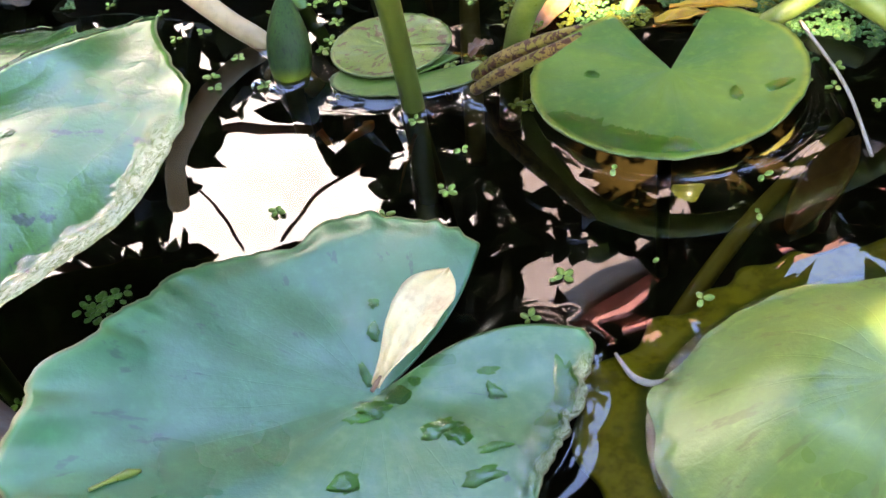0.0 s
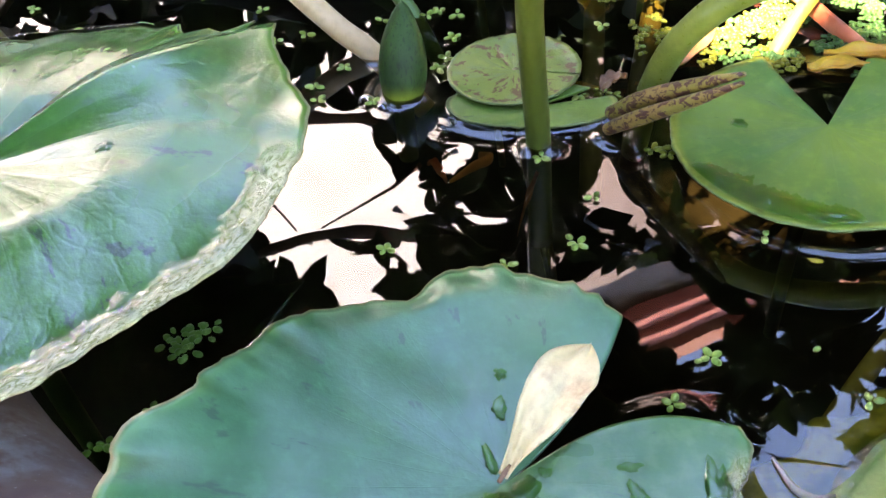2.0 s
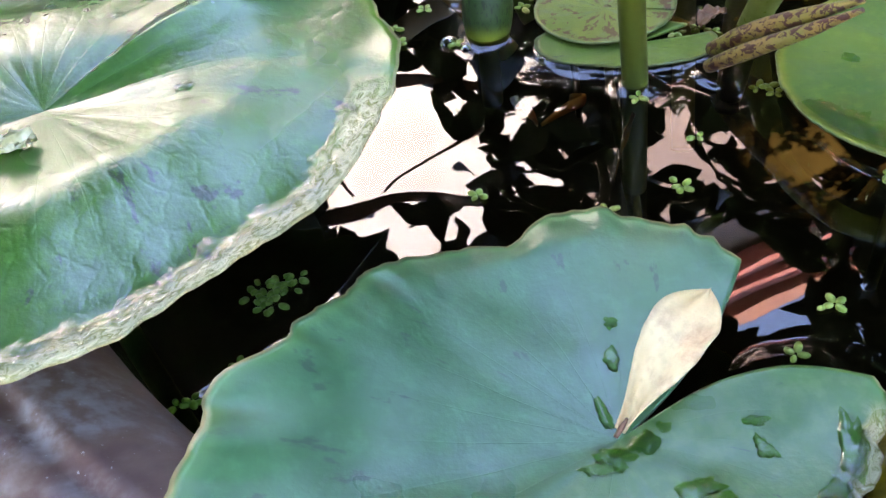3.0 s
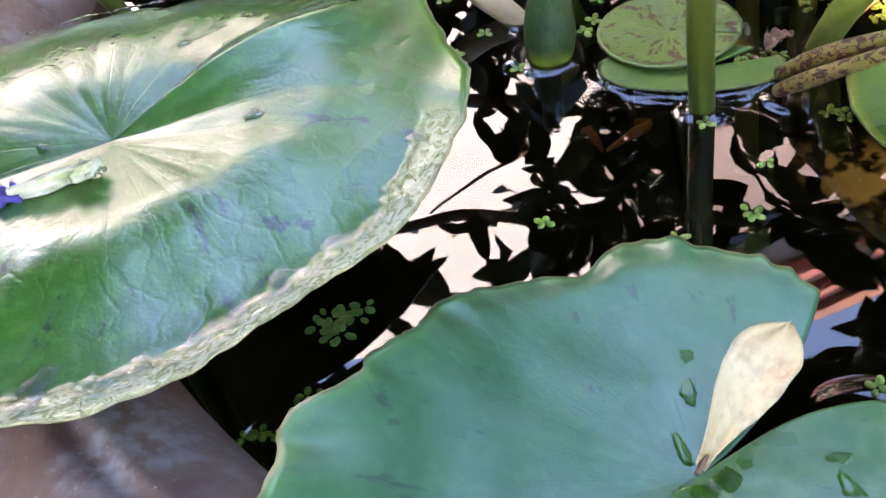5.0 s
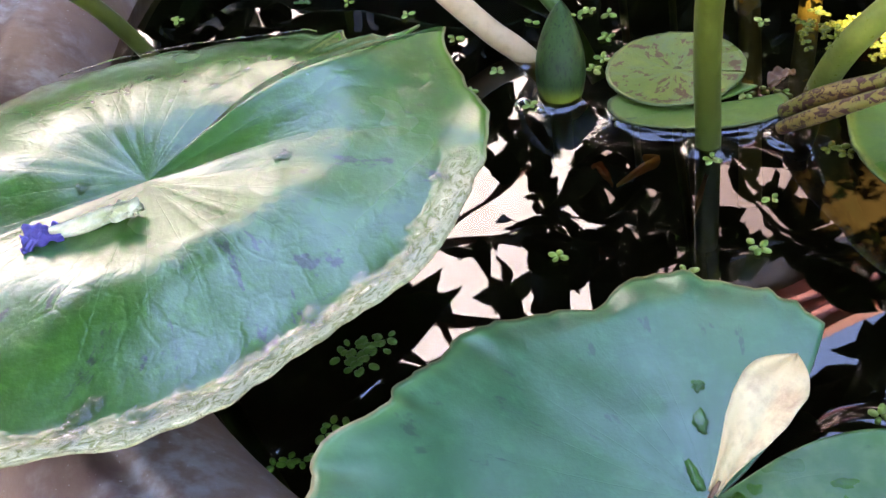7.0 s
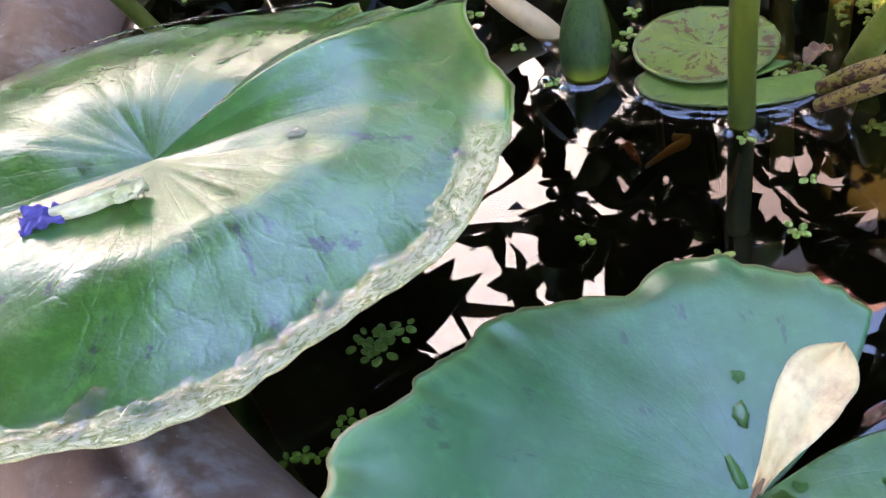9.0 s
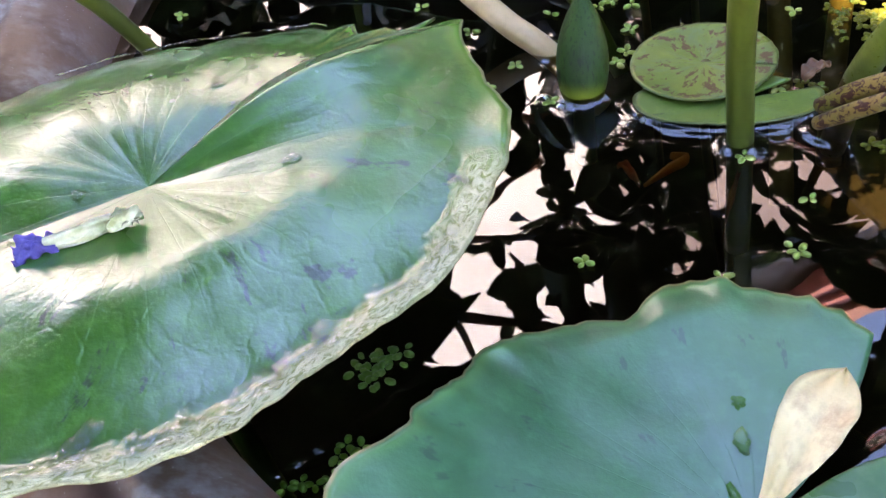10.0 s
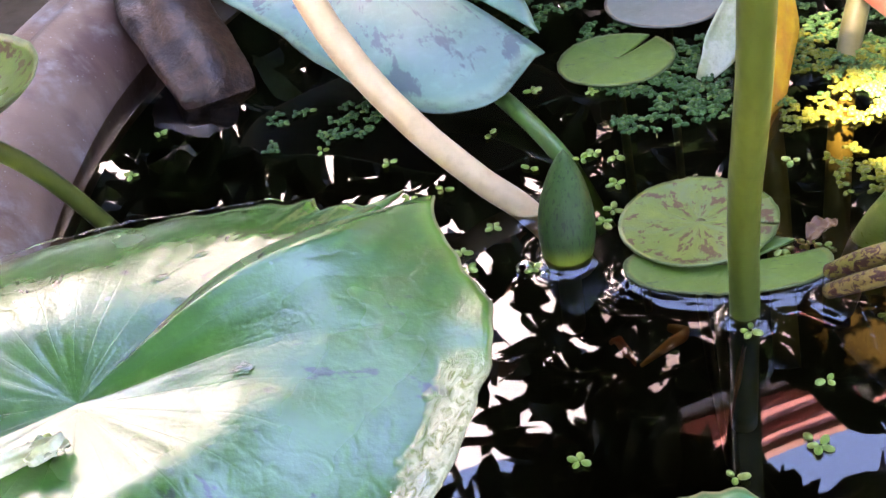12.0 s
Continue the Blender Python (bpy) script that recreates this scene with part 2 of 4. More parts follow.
M_DARK_LEAF = plain("dead_leaf_dark", (0.035, 0.018, 0.014), (0.12, 0.06, 0.035), 55, 0.45, 0.8, 0.003)
M_PETAL = plain("petal_cream", (0.46, 0.50, 0.27), (0.64, 0.64, 0.45), 90, 0.5, 0.6, 0.0012, 0.2, low=0.4, high=0.6)
M_PURPLE = plain("petal_purple", (0.06, 0.05, 0.26), (0.12, 0.10, 0.38), 120, 0.5, 0.6, 0.0012, 0.15)
M_TREE = plain("tree_leaf", (0.020, 0.045, 0.014), (0.035, 0.070, 0.020), 20, 0.45, 0.3, 0.002, 0.12)
M_BARK = plain("bark", (0.22, 0.125, 0.09), (0.34, 0.20, 0.15), 30, 0.8, 0.6, 0.004, stretch=(1, 1, 0.3))
# pinkish plaster, darkened so that shade on the wall is put into its colour
M_WALL = plain("house_plaster", (0.22, 0.175, 0.160), (0.28, 0.225, 0.205), 3.0, 0.85, 0.3, 0.004)
M_WHITE = plain("white_wall", (0.58, 0.575, 0.55), (0.66, 0.655, 0.625), 2.0, 0.85, 0.3, 0.004)
M_FASCIA = plain("fascia_red", (0.36, 0.10, 0.085), (0.44, 0.15, 0.12), 4.0, 0.6, 0.3, 0.003)
M_ROOF = plain("roof_tile", (0.28, 0.11, 0.08), (0.36, 0.17, 0.12), 4.0, 0.8, 0.3, 0.004)
M_GROUND = plain("dark_ground", (0.040, 0.032, 0.024), (0.070, 0.056, 0.042), 5.0, 0.85, 0.5, 0.006)


def bud_material():
    k = Mat("bud_green")
    ob = k.coord()
    z = k.node("ShaderNodeSeparateXYZ", ob).outputs[2]
    n = k.noise(k.stretched(ob, 1, 1, 0.35), 950.0, 3.0)
    col = k.mix(k.ramp(k.noise(ob, 60.0), 0.35, 0.65), (0.018, 0.050, 0.011), (0.034, 0.082, 0.018))
    col = k.mix(k.ramp(n, 0.54, 0.62, 0.0, 0.6), col, (0.010, 0.014, 0.008))
    col = k.mix(k.ramp(z, 0.002, 0.014, 1.0, 0.0), col, (0.22, 0.25, 0.02))
    return k.surface(col, 0.42, k.bump(k.noise(k.stretched(ob, 1, 1, 0.12), 400.0), 0.4, 0.0006), 0.22, 0.06)


def curl_material():
    k = Mat("curl_mottled")
    ob = k.coord()
    n = k.noise(k.stretched(ob, 1.0, 1.6, 1.0), 270.0, 3.0, 0.6, 0.8)
    col = k.mix(k.ramp(k.noise(ob, 50.0), 0.4, 0.65), (0.185, 0.160, 0.030), (0.235, 0.150, 0.040))
    col = k.mix(k.ramp(n, 0.48, 0.54), col, (0.055, 0.012, 0.010))
    return k.surface(col, 0.4, k.bump(n, 0.5, 0.001), 0.5, 0.08)


def weed_material(name, a, b, c):
    k = Mat(name)
    isl = k.t.nodes.new("ShaderNodeNewGeometry").outputs["Random Per Island"]
    mixed = k.math("FRACT", k.math("ADD", isl, k.random()))
    col = k.mix(k.ramp(mixed, 0.2, 0.8), a, b)
    col = k.mix(k.ramp(mixed, 0.86, 0.95), col, c)
    col = k.mix(k.ramp(k.noise(k.coord(), 700.0), 0.4, 0.7, 0.0, 0.4), col, tuple(x * 0.7 for x in a))
    return k.surface(col, 0.45, None, 0.25, 0.25)


M_BUD, M_CURL = bud_material(), curl_material()
# one plant in several tones: sunlit yellow and shaded dark are put into colour
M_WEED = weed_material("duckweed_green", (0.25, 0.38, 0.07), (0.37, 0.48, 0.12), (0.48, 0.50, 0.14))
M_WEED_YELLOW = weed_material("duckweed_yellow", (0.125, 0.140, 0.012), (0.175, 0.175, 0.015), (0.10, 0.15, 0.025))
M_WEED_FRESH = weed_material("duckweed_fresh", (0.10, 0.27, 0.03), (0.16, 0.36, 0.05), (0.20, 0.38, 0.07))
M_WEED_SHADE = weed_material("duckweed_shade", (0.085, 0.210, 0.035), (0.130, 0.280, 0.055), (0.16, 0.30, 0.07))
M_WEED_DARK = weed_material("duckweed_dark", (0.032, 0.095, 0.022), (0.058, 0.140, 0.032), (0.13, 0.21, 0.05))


# ---- mesh helpers ----
def mesh_of(name, verts, faces, material, smooth=True):
    me = bpy.data.meshes.new(name)
    me.from_pydata([tuple(v) for v in verts], [], faces)
    me.materials.append(material)
    if smooth:
        me.polygons.foreach_set("use_smooth", [True] * len(me.polygons))
    me.update()
    return me


def thing(name, label, category, group="", kind="", data=None, at=None):
    ob = new(name, data)
    if at is not None:
        ob.matrix_world = at
    return tagged(ob, label, category, group, kind)


def piece(name, me, parent, label=""):
    ob = new(name, me)
    ob.parent = parent
    return tagged(ob, label)


def spline(points, n):
    """A smooth curve through the points, n samples to each span."""
    p = [Vector(q) for q in points]
    p = [2 * p[0] - p[1], *p, 2 * p[-1] - p[-2]]
    out = []
    for i in range(1, len(p) - 2):
        a, b, c, d = p[i - 1:i + 3]
        for j in range(n):
            t = j / n
            out.append(0.5 * (2 * b + (c - a) * t + (2 * a - 5 * b + 4 * c - d) * t * t + (3 * b - a - 3 * c + d) * t ** 3))
    out.append(p[-2].copy())
    return out


def tube(name, points, radii, material, sides=14, n=8, lumps=0.04, flat=1.0):
    """A closed, slightly uneven tube along a smooth curve."""
    line = spline(points, n)
    verts, faces = [], []
    side = Vector((0.31, 0.17, 0.93)).normalized()
    for i, p in enumerate(line):
        way = (line[min(i + 1, len(line) - 1)] - line[max(i - 1, 0)]).normalized()
        side = (side - way * side.dot(way)).normalized()
        other = way.cross(side)
        s = i / (len(line) - 1) * (len(radii) - 1)
        j = min(int(s), len(radii) - 2)
        r = radii[j] + (radii[j + 1] - radii[j]) * (s - j)
        for q in range(sides):
            a = 2 * math.pi * q / sides
            w = r * (1 + lumps * noise.noise((p * 60) + Vector((math.cos(a), math.sin(a), 0)) * 1.3))
            verts.append(p + side * (w * math.cos(a)) + other * (w * flat * math.sin(a)))
    m = len(line)
    for i in range(m - 1):
        for q in range(sides):
            r2 = (q + 1) % sides
            faces.append((i * sides + q, i * sides + r2, (i + 1) * sides + r2, (i + 1) * sides + q))
    faces.append(tuple(reversed(range(sides))))
    faces.append(tuple(range((m - 1) * sides, m * sides)))
    return mesh_of(name, verts, faces, material)


def blade(name, length, width, material, shape, bend=0.0, curl=0.0, thick=0.0006, wave=0.0, n=26, m=10, seed=0.0):
    """A leaf blade from its base at the origin along +x: shape(t) is its half width from 0 to 1."""
    verts, faces = [], []
    for layer in (0, 1):
        for i in range(n + 1):
            t = i / n
            w = width * 0.5 * max(shape(t), 0.004)
            for j in range(m + 1):
                s = 2 * j / m - 1
                z = bend * math.sin(math.pi * t) + curl * s * s * shape(t) + wave * noise.noise((t * 4, s * 2, seed)) - layer * thick
                y = w * s * (1 + 0.05 * noise.noise((t * 9, seed, s)))
                verts.append((t * length, y, z))
    c = (n + 1) * (m + 1)
    for i in range(n):
        for j in range(m):
            a = i * (m + 1) + j
            faces.append((a, a + m + 1, a + m + 2, a + 1))
            faces.append((c + a, c + a + 1, c + a + m + 2, c + a + m + 1))
    for i in range(n):
        for j in (0, m):
            a, b = i * (m + 1) + j, (i + 1) * (m + 1) + j
            faces.append((a, b, c + b, c + a) if j else (b, a, c + a, c + b))
    for i in (0, n):
        for j in range(m):
            a = i * (m + 1) + j
            faces.append((a, a + 1, c + a + 1, c + a) if i == 0 else (a + 1, a, c + a, c + a + 1))
    return mesh_of(name, verts, faces, material)


def between(a, b, roll=0.0):
    """A pose at a whose x axis points at b, its z axis as far up as may be."""
    a, b = Vector(a), Vector(b)
    x = (b - a).normalized()
    y = Vector((0, 0, 1)).cross(x).normalized()
    z = x.cross(y)
    r = Matrix((x, y, z)).transposed().to_4x4()
    return Matrix.Translation(a) @ r @ pose(0, 0, 0, roll)


def smooth(a, b, x):
    t = max(0.0, min(1.0, (x - a) / (b - a)))
    return t * t * (3 - 2 * t)


def turn(a, b):
    """The smallest angle from b to a, in degrees."""
    return (a - b + 180) % 360 - 180


def pad_mesh(name, radius, start, stop, height, material, rings=26, segments=150, thick=0.0011, ripple=0.0, quilt=0.00045, veins=22, seed=0.0, rag=(34, 90), lift=0.05):
    """A lily pad round its stalk: radius(angle), the sinus between stop and start (both may vary with the way out), height(x, y, out, angle)."""
    verts, faces, uvs = [], [], []
    for layer in (0, 1):
        for i in range(rings + 1):
            v = (i / rings) ** 0.85
            for j in range(segments + 1):
                s = j / segments
                a = start(v) + s * (stop(v) - start(v))
                rim = 1 + ripple * smooth(0.7, 1, v) * (noise.noise((s * rag[0], seed, 1)) + 0.6 * noise.noise((s * rag[1], seed, 5)))
                broad = sum(radius(a + d) for d in (-18, -12, -6, 6, 12, 18)) / 6
                r = v * (broad + (radius(a) - broad) * v ** 4) * rim
                x, y = r * math.cos(radians(a)), r * math.sin(radians(a))
                z = height(x, y, v, a)
                z += quilt * (0.6 + 0.8 * noise.noise((s * 17, v * 2, seed))) * abs(math.sin(math.pi * veins * (s + 0.012 * noise.noise((s * 9, 0, seed))))) ** 0.7 * smooth(0.03, 0.3, v) * (1 - smooth(0.6, 0.95, v))
                z += 0.0009 * noise.noise((x * 45, y * 45, seed)) * smooth(0.1, 0.4, v)
                z += ripple * lift * smooth(0.85, 1, v) * noise.noise((s * 50, seed, 9))
                verts.append((x, y, z - layer * thick))
                uvs.append((s, v))
    w = segments + 1
    c = (rings + 1) * w
    for i in range(rings):
        for j in range(segments):
            a = i * w + j
            faces.append((a, a + w, a + w + 1, a + 1))
            faces.append((c + a, c + a + 1, c + a + w + 1, c + a + w))
    for j in range(segments):
        a = rings * w + j
        faces.append((a, c + a, c + a + 1, a + 1))
    for i in range(rings):
        for j in (0, segments):
            a, b = i * w + j, (i + 1) * w + j
            faces.append((a, c + a, c + b, b) if j == 0 else (b, c + b, c + a, a))
    me = mesh_of(name, verts, faces, material)
    layer = me.uv_layers.new(name="pad")
    index = np.empty(len(me.loops), dtype=np.int32)
    me.loops.foreach_get("vertex_index", index)
    layer.data.foreach_set("uv", np.array(uvs, dtype=np.float32)[index].ravel())
    return me


def steady(x):
    return lambda v: x


# ---- the tub and its water ----
TUB = Vector((0.281, 0.691, 0.0))
TUB_R = 0.496


def lathe(name, profile, material, sides=128, uneven=0.0):
    verts, faces = [], []
    for i in range(sides):
        a = 2 * math.pi * i / sides
        for r, z in profile:
            k = 1 + uneven * noise.noise((math.cos(a) * 4, math.sin(a) * 4, z * 9))
            verts.append((r * k * math.cos(a), r * k * math.sin(a), z))
    n = len(profile)
    for i in range(sides):
        for j in range(n - 1):
            a, b = i * n + j, ((i + 1) % sides) * n + j
            faces.append((a, b, b + 1, a + 1))
    return mesh_of(name, verts, faces, material)


tub = thing("pond_tub", "round brown glazed tub with thick rounded rim and lime stains", "tub")
tub.location = TUB
lip = [(TUB_R + 0.042 - r * math.cos(a), -0.004 + r * math.sin(a)) for a, r in [(radians(d), 0.043 - 0.0022 * math.exp(-((d - 92) / 4) ** 2) + 0.0012 * math.exp(-((d - 82) / 5) ** 2)) for d in [-40 + 260 * i / 64 for i in range(65)]]]
piece("rim", lathe("rim", lip, M_TUB, 160, 0.004), tub, "brown rounded rim with white lime marks")
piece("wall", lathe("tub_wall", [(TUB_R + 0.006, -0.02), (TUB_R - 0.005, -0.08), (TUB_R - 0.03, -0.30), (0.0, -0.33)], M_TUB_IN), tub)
piece("outer_wall", lathe("tub_outer", [(TUB_R + 0.075, -0.02), (TUB_R + 0.06, -0.10), (TUB_R + 0.0, -0.36)], M_TUB), tub)


def meniscus(x, y):
    """How far the water climbs where it meets a leaf or a stalk: each place has a middle, half axes, a turn, a height, a reach and fine rings."""
    z = np.zeros_like(x)
    for cx, cy, rx, ry, turned, h, reach, rings in RAISED:
        c, q = math.cos(radians(turned)), math.sin(radians(turned))
        dx, dy = (x - cx) * c + (y - cy) * q, (y - cy) * c - (x - cx) * q
        d = (np.hypot(dx / rx, dy / ry) - 1) * min(rx, ry)
        reach = reach * (1 + 0.25 * np.sin(dx * 210 + 1.0) * np.cos(dy * 170))
        near = np.clip(1 - d / reach, 0, 1) ** 2 * np.clip(1 + d / 0.012, 0, 1)
        z = np.maximum(z, h * near * (1 + rings * np.cos(d * 1500)))
    return z


RAISED = [(0.075, 0.549, 0.0062, 0.0062, 0, 0.0021, 0.010, 0.0), (0.018, 0.606, 0.0112, 0.0112, 0, 0.0020, 0.009, 0.0), (0.135, 0.58, 0.007, 0.007, 0, 0.0012, 0.006, 0.0),
          (0.008, 0.644, 0.007, 0.007, 0, 0.0014, 0.007, 0.0), (0.077, 0.5775, 0.041, 0.0195, -14, 0.0024, 0.012, 0.07), (0.201, 0.511, 0.0640, 0.0655, 0, 0.0007, 0.004, 0.0),
          (0.068, 0.336, 0.055, 0.031, 56, 0.0006, 0.004, 0.0), (0.079, 0.327, 0.038, 0.017, 61, 0.0024, 0.012, 0.06), (0.112, 0.546, 0.007, 0.010, 40, 0.0021, 0.010, 0.0)]


def water_sheet():
    xs = np.concatenate([np.linspace(-0.23, -0.13, 12, endpoint=False), np.arange(-0.13, 0.30, 0.00125), np.linspace(0.30, 0.79, 40)])
    ys = np.concatenate([np.linspace(0.18, 0.28, 12, endpoint=False), np.arange(0.28, 0.70, 0.00125), np.linspace(0.70, 1.20, 50)])
    gx, gy = np.meshgrid(xs, ys)
    gz = meniscus(gx, gy)
    keep = np.hypot(gx - TUB.x, gy - TUB.y) < TUB_R + 0.012
    number = np.full(gx.shape, -1)
    number[keep] = np.arange(keep.sum())
    verts = np.stack([gx[keep], gy[keep], gz[keep]], 1)
    a, b, c, d = number[:-1, :-1], number[:-1, 1:], number[1:, 1:], number[1:, :-1]
    ok = (a >= 0) & (b >= 0) & (c >= 0) & (d >= 0)
    faces = np.stack([a[ok], b[ok], c[ok], d[ok]], 1)
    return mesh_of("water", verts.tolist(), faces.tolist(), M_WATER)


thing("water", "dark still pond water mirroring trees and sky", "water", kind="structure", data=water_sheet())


# ---- lily pads ----
def outline(a, radii):
    """A smooth closed outline: radii in millimetres at even steps of angle from -180 degrees."""
    s = ((a + 180) % 360) / 360 * len(radii)
    i, t = int(s), s - int(s)
    p, q, r, w = (radii[(i + k) % len(radii)] for k in (-1, 0, 1, 2))
    return 0.0005 * (2 * q + (r - p) * t + (2 * p - 5 * q + 4 * r - w) * t * t + (3 * q - p - 3 * r + w) * t ** 3)


LEFT_RADII = (110, 115, 120, 124, 127, 125, 116, 109, 102, 104, 113, 117, 124, 123, 122, 120, 116, 105, 101, 101, 102, 103, 104, 106)
FRONT_RADII = (121, 131, 130, 120, 108, 98, 90, 84, 79, 73, 73, 77, 84, 83, 80, 79, 86, 90, 96, 90, 91, 96, 95, 104)


def left_radius(a):
    a = turn(a, 0)
    r = outline(a, LEFT_RADII) + 0.014 * math.exp(-abs(turn(a, 31)) / 3.0) + 0.017 * math.exp(-abs(turn(a, 41)) / 3.0)
    return r + 0.004 * math.exp(-((a - 51) / 7) ** 2) * math.sin(radians(a * 48))


def left_height(x, y, v, a):
    stopward = a > 200 or a < 30
    a = turn(a, 0)
    front = math.exp(-((a + 65) / 62) ** 2)
    back = math.exp(-((turn(a, 105)) / 60) ** 2)
    z = -0.019 * front * smooth(0.4, 0.97, v) - 0.012 * back * v ** 3 + 0.006 * v + 0.0068 * math.exp(-((turn(a, 118)) / 78) ** 4) * math.sin(math.pi * min(1, v))
    z += 0.010 * math.exp(-abs(turn(a, 31)) / 16) * math.sin(math.pi * min(1, v)) * (1 if stopward else -0.4)
    z += 0.004 * math.exp(-abs(turn(a, 205)) / 12) * v * -1
    if not stopward:
        z -= 0.008 * math.exp(-((a - 50) / 30) ** 2) * v * v
    else:
        z += 0.003 * math.exp(-((a - 30) / 11) ** 2) * v ** 5
    return z


def lily(name, label, me, at, stalk=None, stalk_material=None, stalk_r=0.005):
    ob = thing(name, label, "lily pad", "lily pads on the pond", at=at)
    blade_ob = piece("leaf_blade", me, ob)
    if stalk:
        inv = at.inverted()
        piece("stalk", tube("stalk", [inv @ Vector(p) for p in stalk], [stalk_r, stalk_r], stalk_material or M_STEM_DARK), ob, "submerged stalk")
    return ob, blade_ob


LEFT = pose(-0.147, 0.474, 0.081)
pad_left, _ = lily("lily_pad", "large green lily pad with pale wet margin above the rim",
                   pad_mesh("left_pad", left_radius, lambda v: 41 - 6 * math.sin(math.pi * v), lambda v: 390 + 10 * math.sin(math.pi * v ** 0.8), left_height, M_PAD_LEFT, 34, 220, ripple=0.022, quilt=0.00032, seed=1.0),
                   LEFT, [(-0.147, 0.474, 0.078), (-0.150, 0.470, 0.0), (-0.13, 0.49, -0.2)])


def front_radius(a):
    a = turn(a, 0)
    return outline(a, FRONT_RADII) - 0.006 * math.exp(-((a - 105) / 4.0) ** 2) + 0.002 * math.exp(-((a - 86) / 8.0) ** 2)


def front_height(x, y, v, a):
    a = turn(a, 0)
    z = 0.012 * v + 0.004 * math.exp(-((a - 60) / 60) ** 2) * v * v
    z += 0.029 * smooth(95, 182, abs(a)) * v ** 1.9
    z -= 0.016 * math.exp(-((a + 12) / 42) ** 2) * v
    z -= 0.0035 * smooth(0.80, 1.0, v) ** 2 * math.exp(-((a - 90) / 45) ** 2)
    below = max(0.0, 0.545 * x - 0.839 * y)
    z -= 0.16 * below * math.exp(-((turn(a, 272)) / 48) ** 2) + 0.04 * below
    return z


FRONT = pose(0.026, 0.349, 0.013)
lily("lily_pad", "bluish green lily pad with a dry leaf lying in its notch",
     pad_mesh("front_pad", front_radius, lambda v: 30 + 17 * v, lambda v: 367 + 20 * (1 - v ** 2.2), front_height, M_PAD_FRONT, 34, 220, ripple=0.042, quilt=0.00006, seed=2.0),
     FRONT, [(0.026, 0.349, 0.010), (0.03, 0.37, -0.05), (0.08, 0.45, -0.2)])


def right_radius(a):
    a = turn(a, 0)
    return 0.065 + 0.004 * math.cos(radians(2 * a)) + 0.006 * math.exp(-((a + 100) / 50) ** 2) * 2 - 0.003 * math.cos(radians(a - 40))


RIGHT = pose(0.204, 0.530, 0.0035)
lily("lily_pad", "heart-shaped bright green lily pad floating flat on the water",
     pad_mesh("right_pad", right_radius, lambda v: 101.0, lambda v: 360 + 52, lambda x, y, v, a: 0.002 * v * v, M_PAD_RIGHT, 26, 180, ripple=0.012, quilt=0.0002, seed=3.0), RIGHT, [(0.204, 0.524, -0.002), (0.21, 0.56, -0.08), (0.22, 0.60, -0.2)], M_SUNK_DIM, 0.004)


def yellow_height(x, y, v, a):
    return 0.021 - 0.0252 * smooth(0.25, 0.86, v) + 0.003 * noise.noise((x * 25, y * 25, 3.0)) * v * (1 - v)


def yellow_radius(a):
    return 0.105 + 0.008 * math.cos(radians(2 * a + 30)) + 0.004 * noise.noise((a * 0.07, 1, 0))


YELLOW = pose(0.205, 0.288, 0.003, 0, 0, 14)
lily("lily_pad", "yellowing green lily pad arched over the water with drowned ragged margin",
     pad_mesh("yellow_pad", yellow_radius, steady(-60), steady(280), yellow_height, M_PAD_YELLOW, 30, 480, ripple=0.17, quilt=0.0001, seed=4.0, rag=(11, 34), lift=0.010),
     YELLOW, [(0.205, 0.288, 0.02), (0.22, 0.33, -0.06), (0.24, 0.40, -0.2)], M_SUNK_DIM, 0.005)

lily("lily_pad", "small round lily pad with brown radiating flecks",
     pad_mesh("small_pad", lambda a: 0.0318 + 0.0012 * math.cos(radians(2 * a)), lambda v: -16 - 6 * v, lambda v: 340 - 4 * v, lambda x, y, v, a: 0.002 * v * v + 0.012 * y, M_PAD_SMALL, 16, 110, ripple=0.015, veins=14, quilt=0.0002, seed=5.0),
     pose(0.0735, 0.606, 0.0048), [(0.0745, 0.606, 0.0045), (0.08, 0.63, -0.06), (0.10, 0.66, -0.2)], M_SUNK_DIM, 0.0025)
lily("lily_pad", "small green lily pad floating under another pad",
     pad_mesh("low_pad", lambda a: 0.041 * 0.0195 / math.hypot(0.0195 * math.cos(radians(a)), 0.041 * math.sin(radians(a))), steady(28), steady(372), lambda x, y, v, a: 0.0015 * v * v, M_PAD_LOW, 16, 110, ripple=0.015, veins=14, quilt=0.0002, seed=6.0),
     pose(0.077, 0.5775, 0.0025, 0, 0, -14), [(0.076, 0.5775, 0.002), (0.085, 0.62, -0.06), (0.10, 0.65, -0.2)], M_SUNK_DIM, 0.0025)


def back_radius(a):
    a = turn(a, 0)
    return 0.100 + 0.045 * math.exp(-((a + 74) / 22) ** 2) - 0.022 * math.exp(-((a + 140) / 35) ** 2) - 0.018 * math.exp(-((a + 30) / 14) ** 2) + 0.015 * math.exp(-abs(a + 55) / 4)


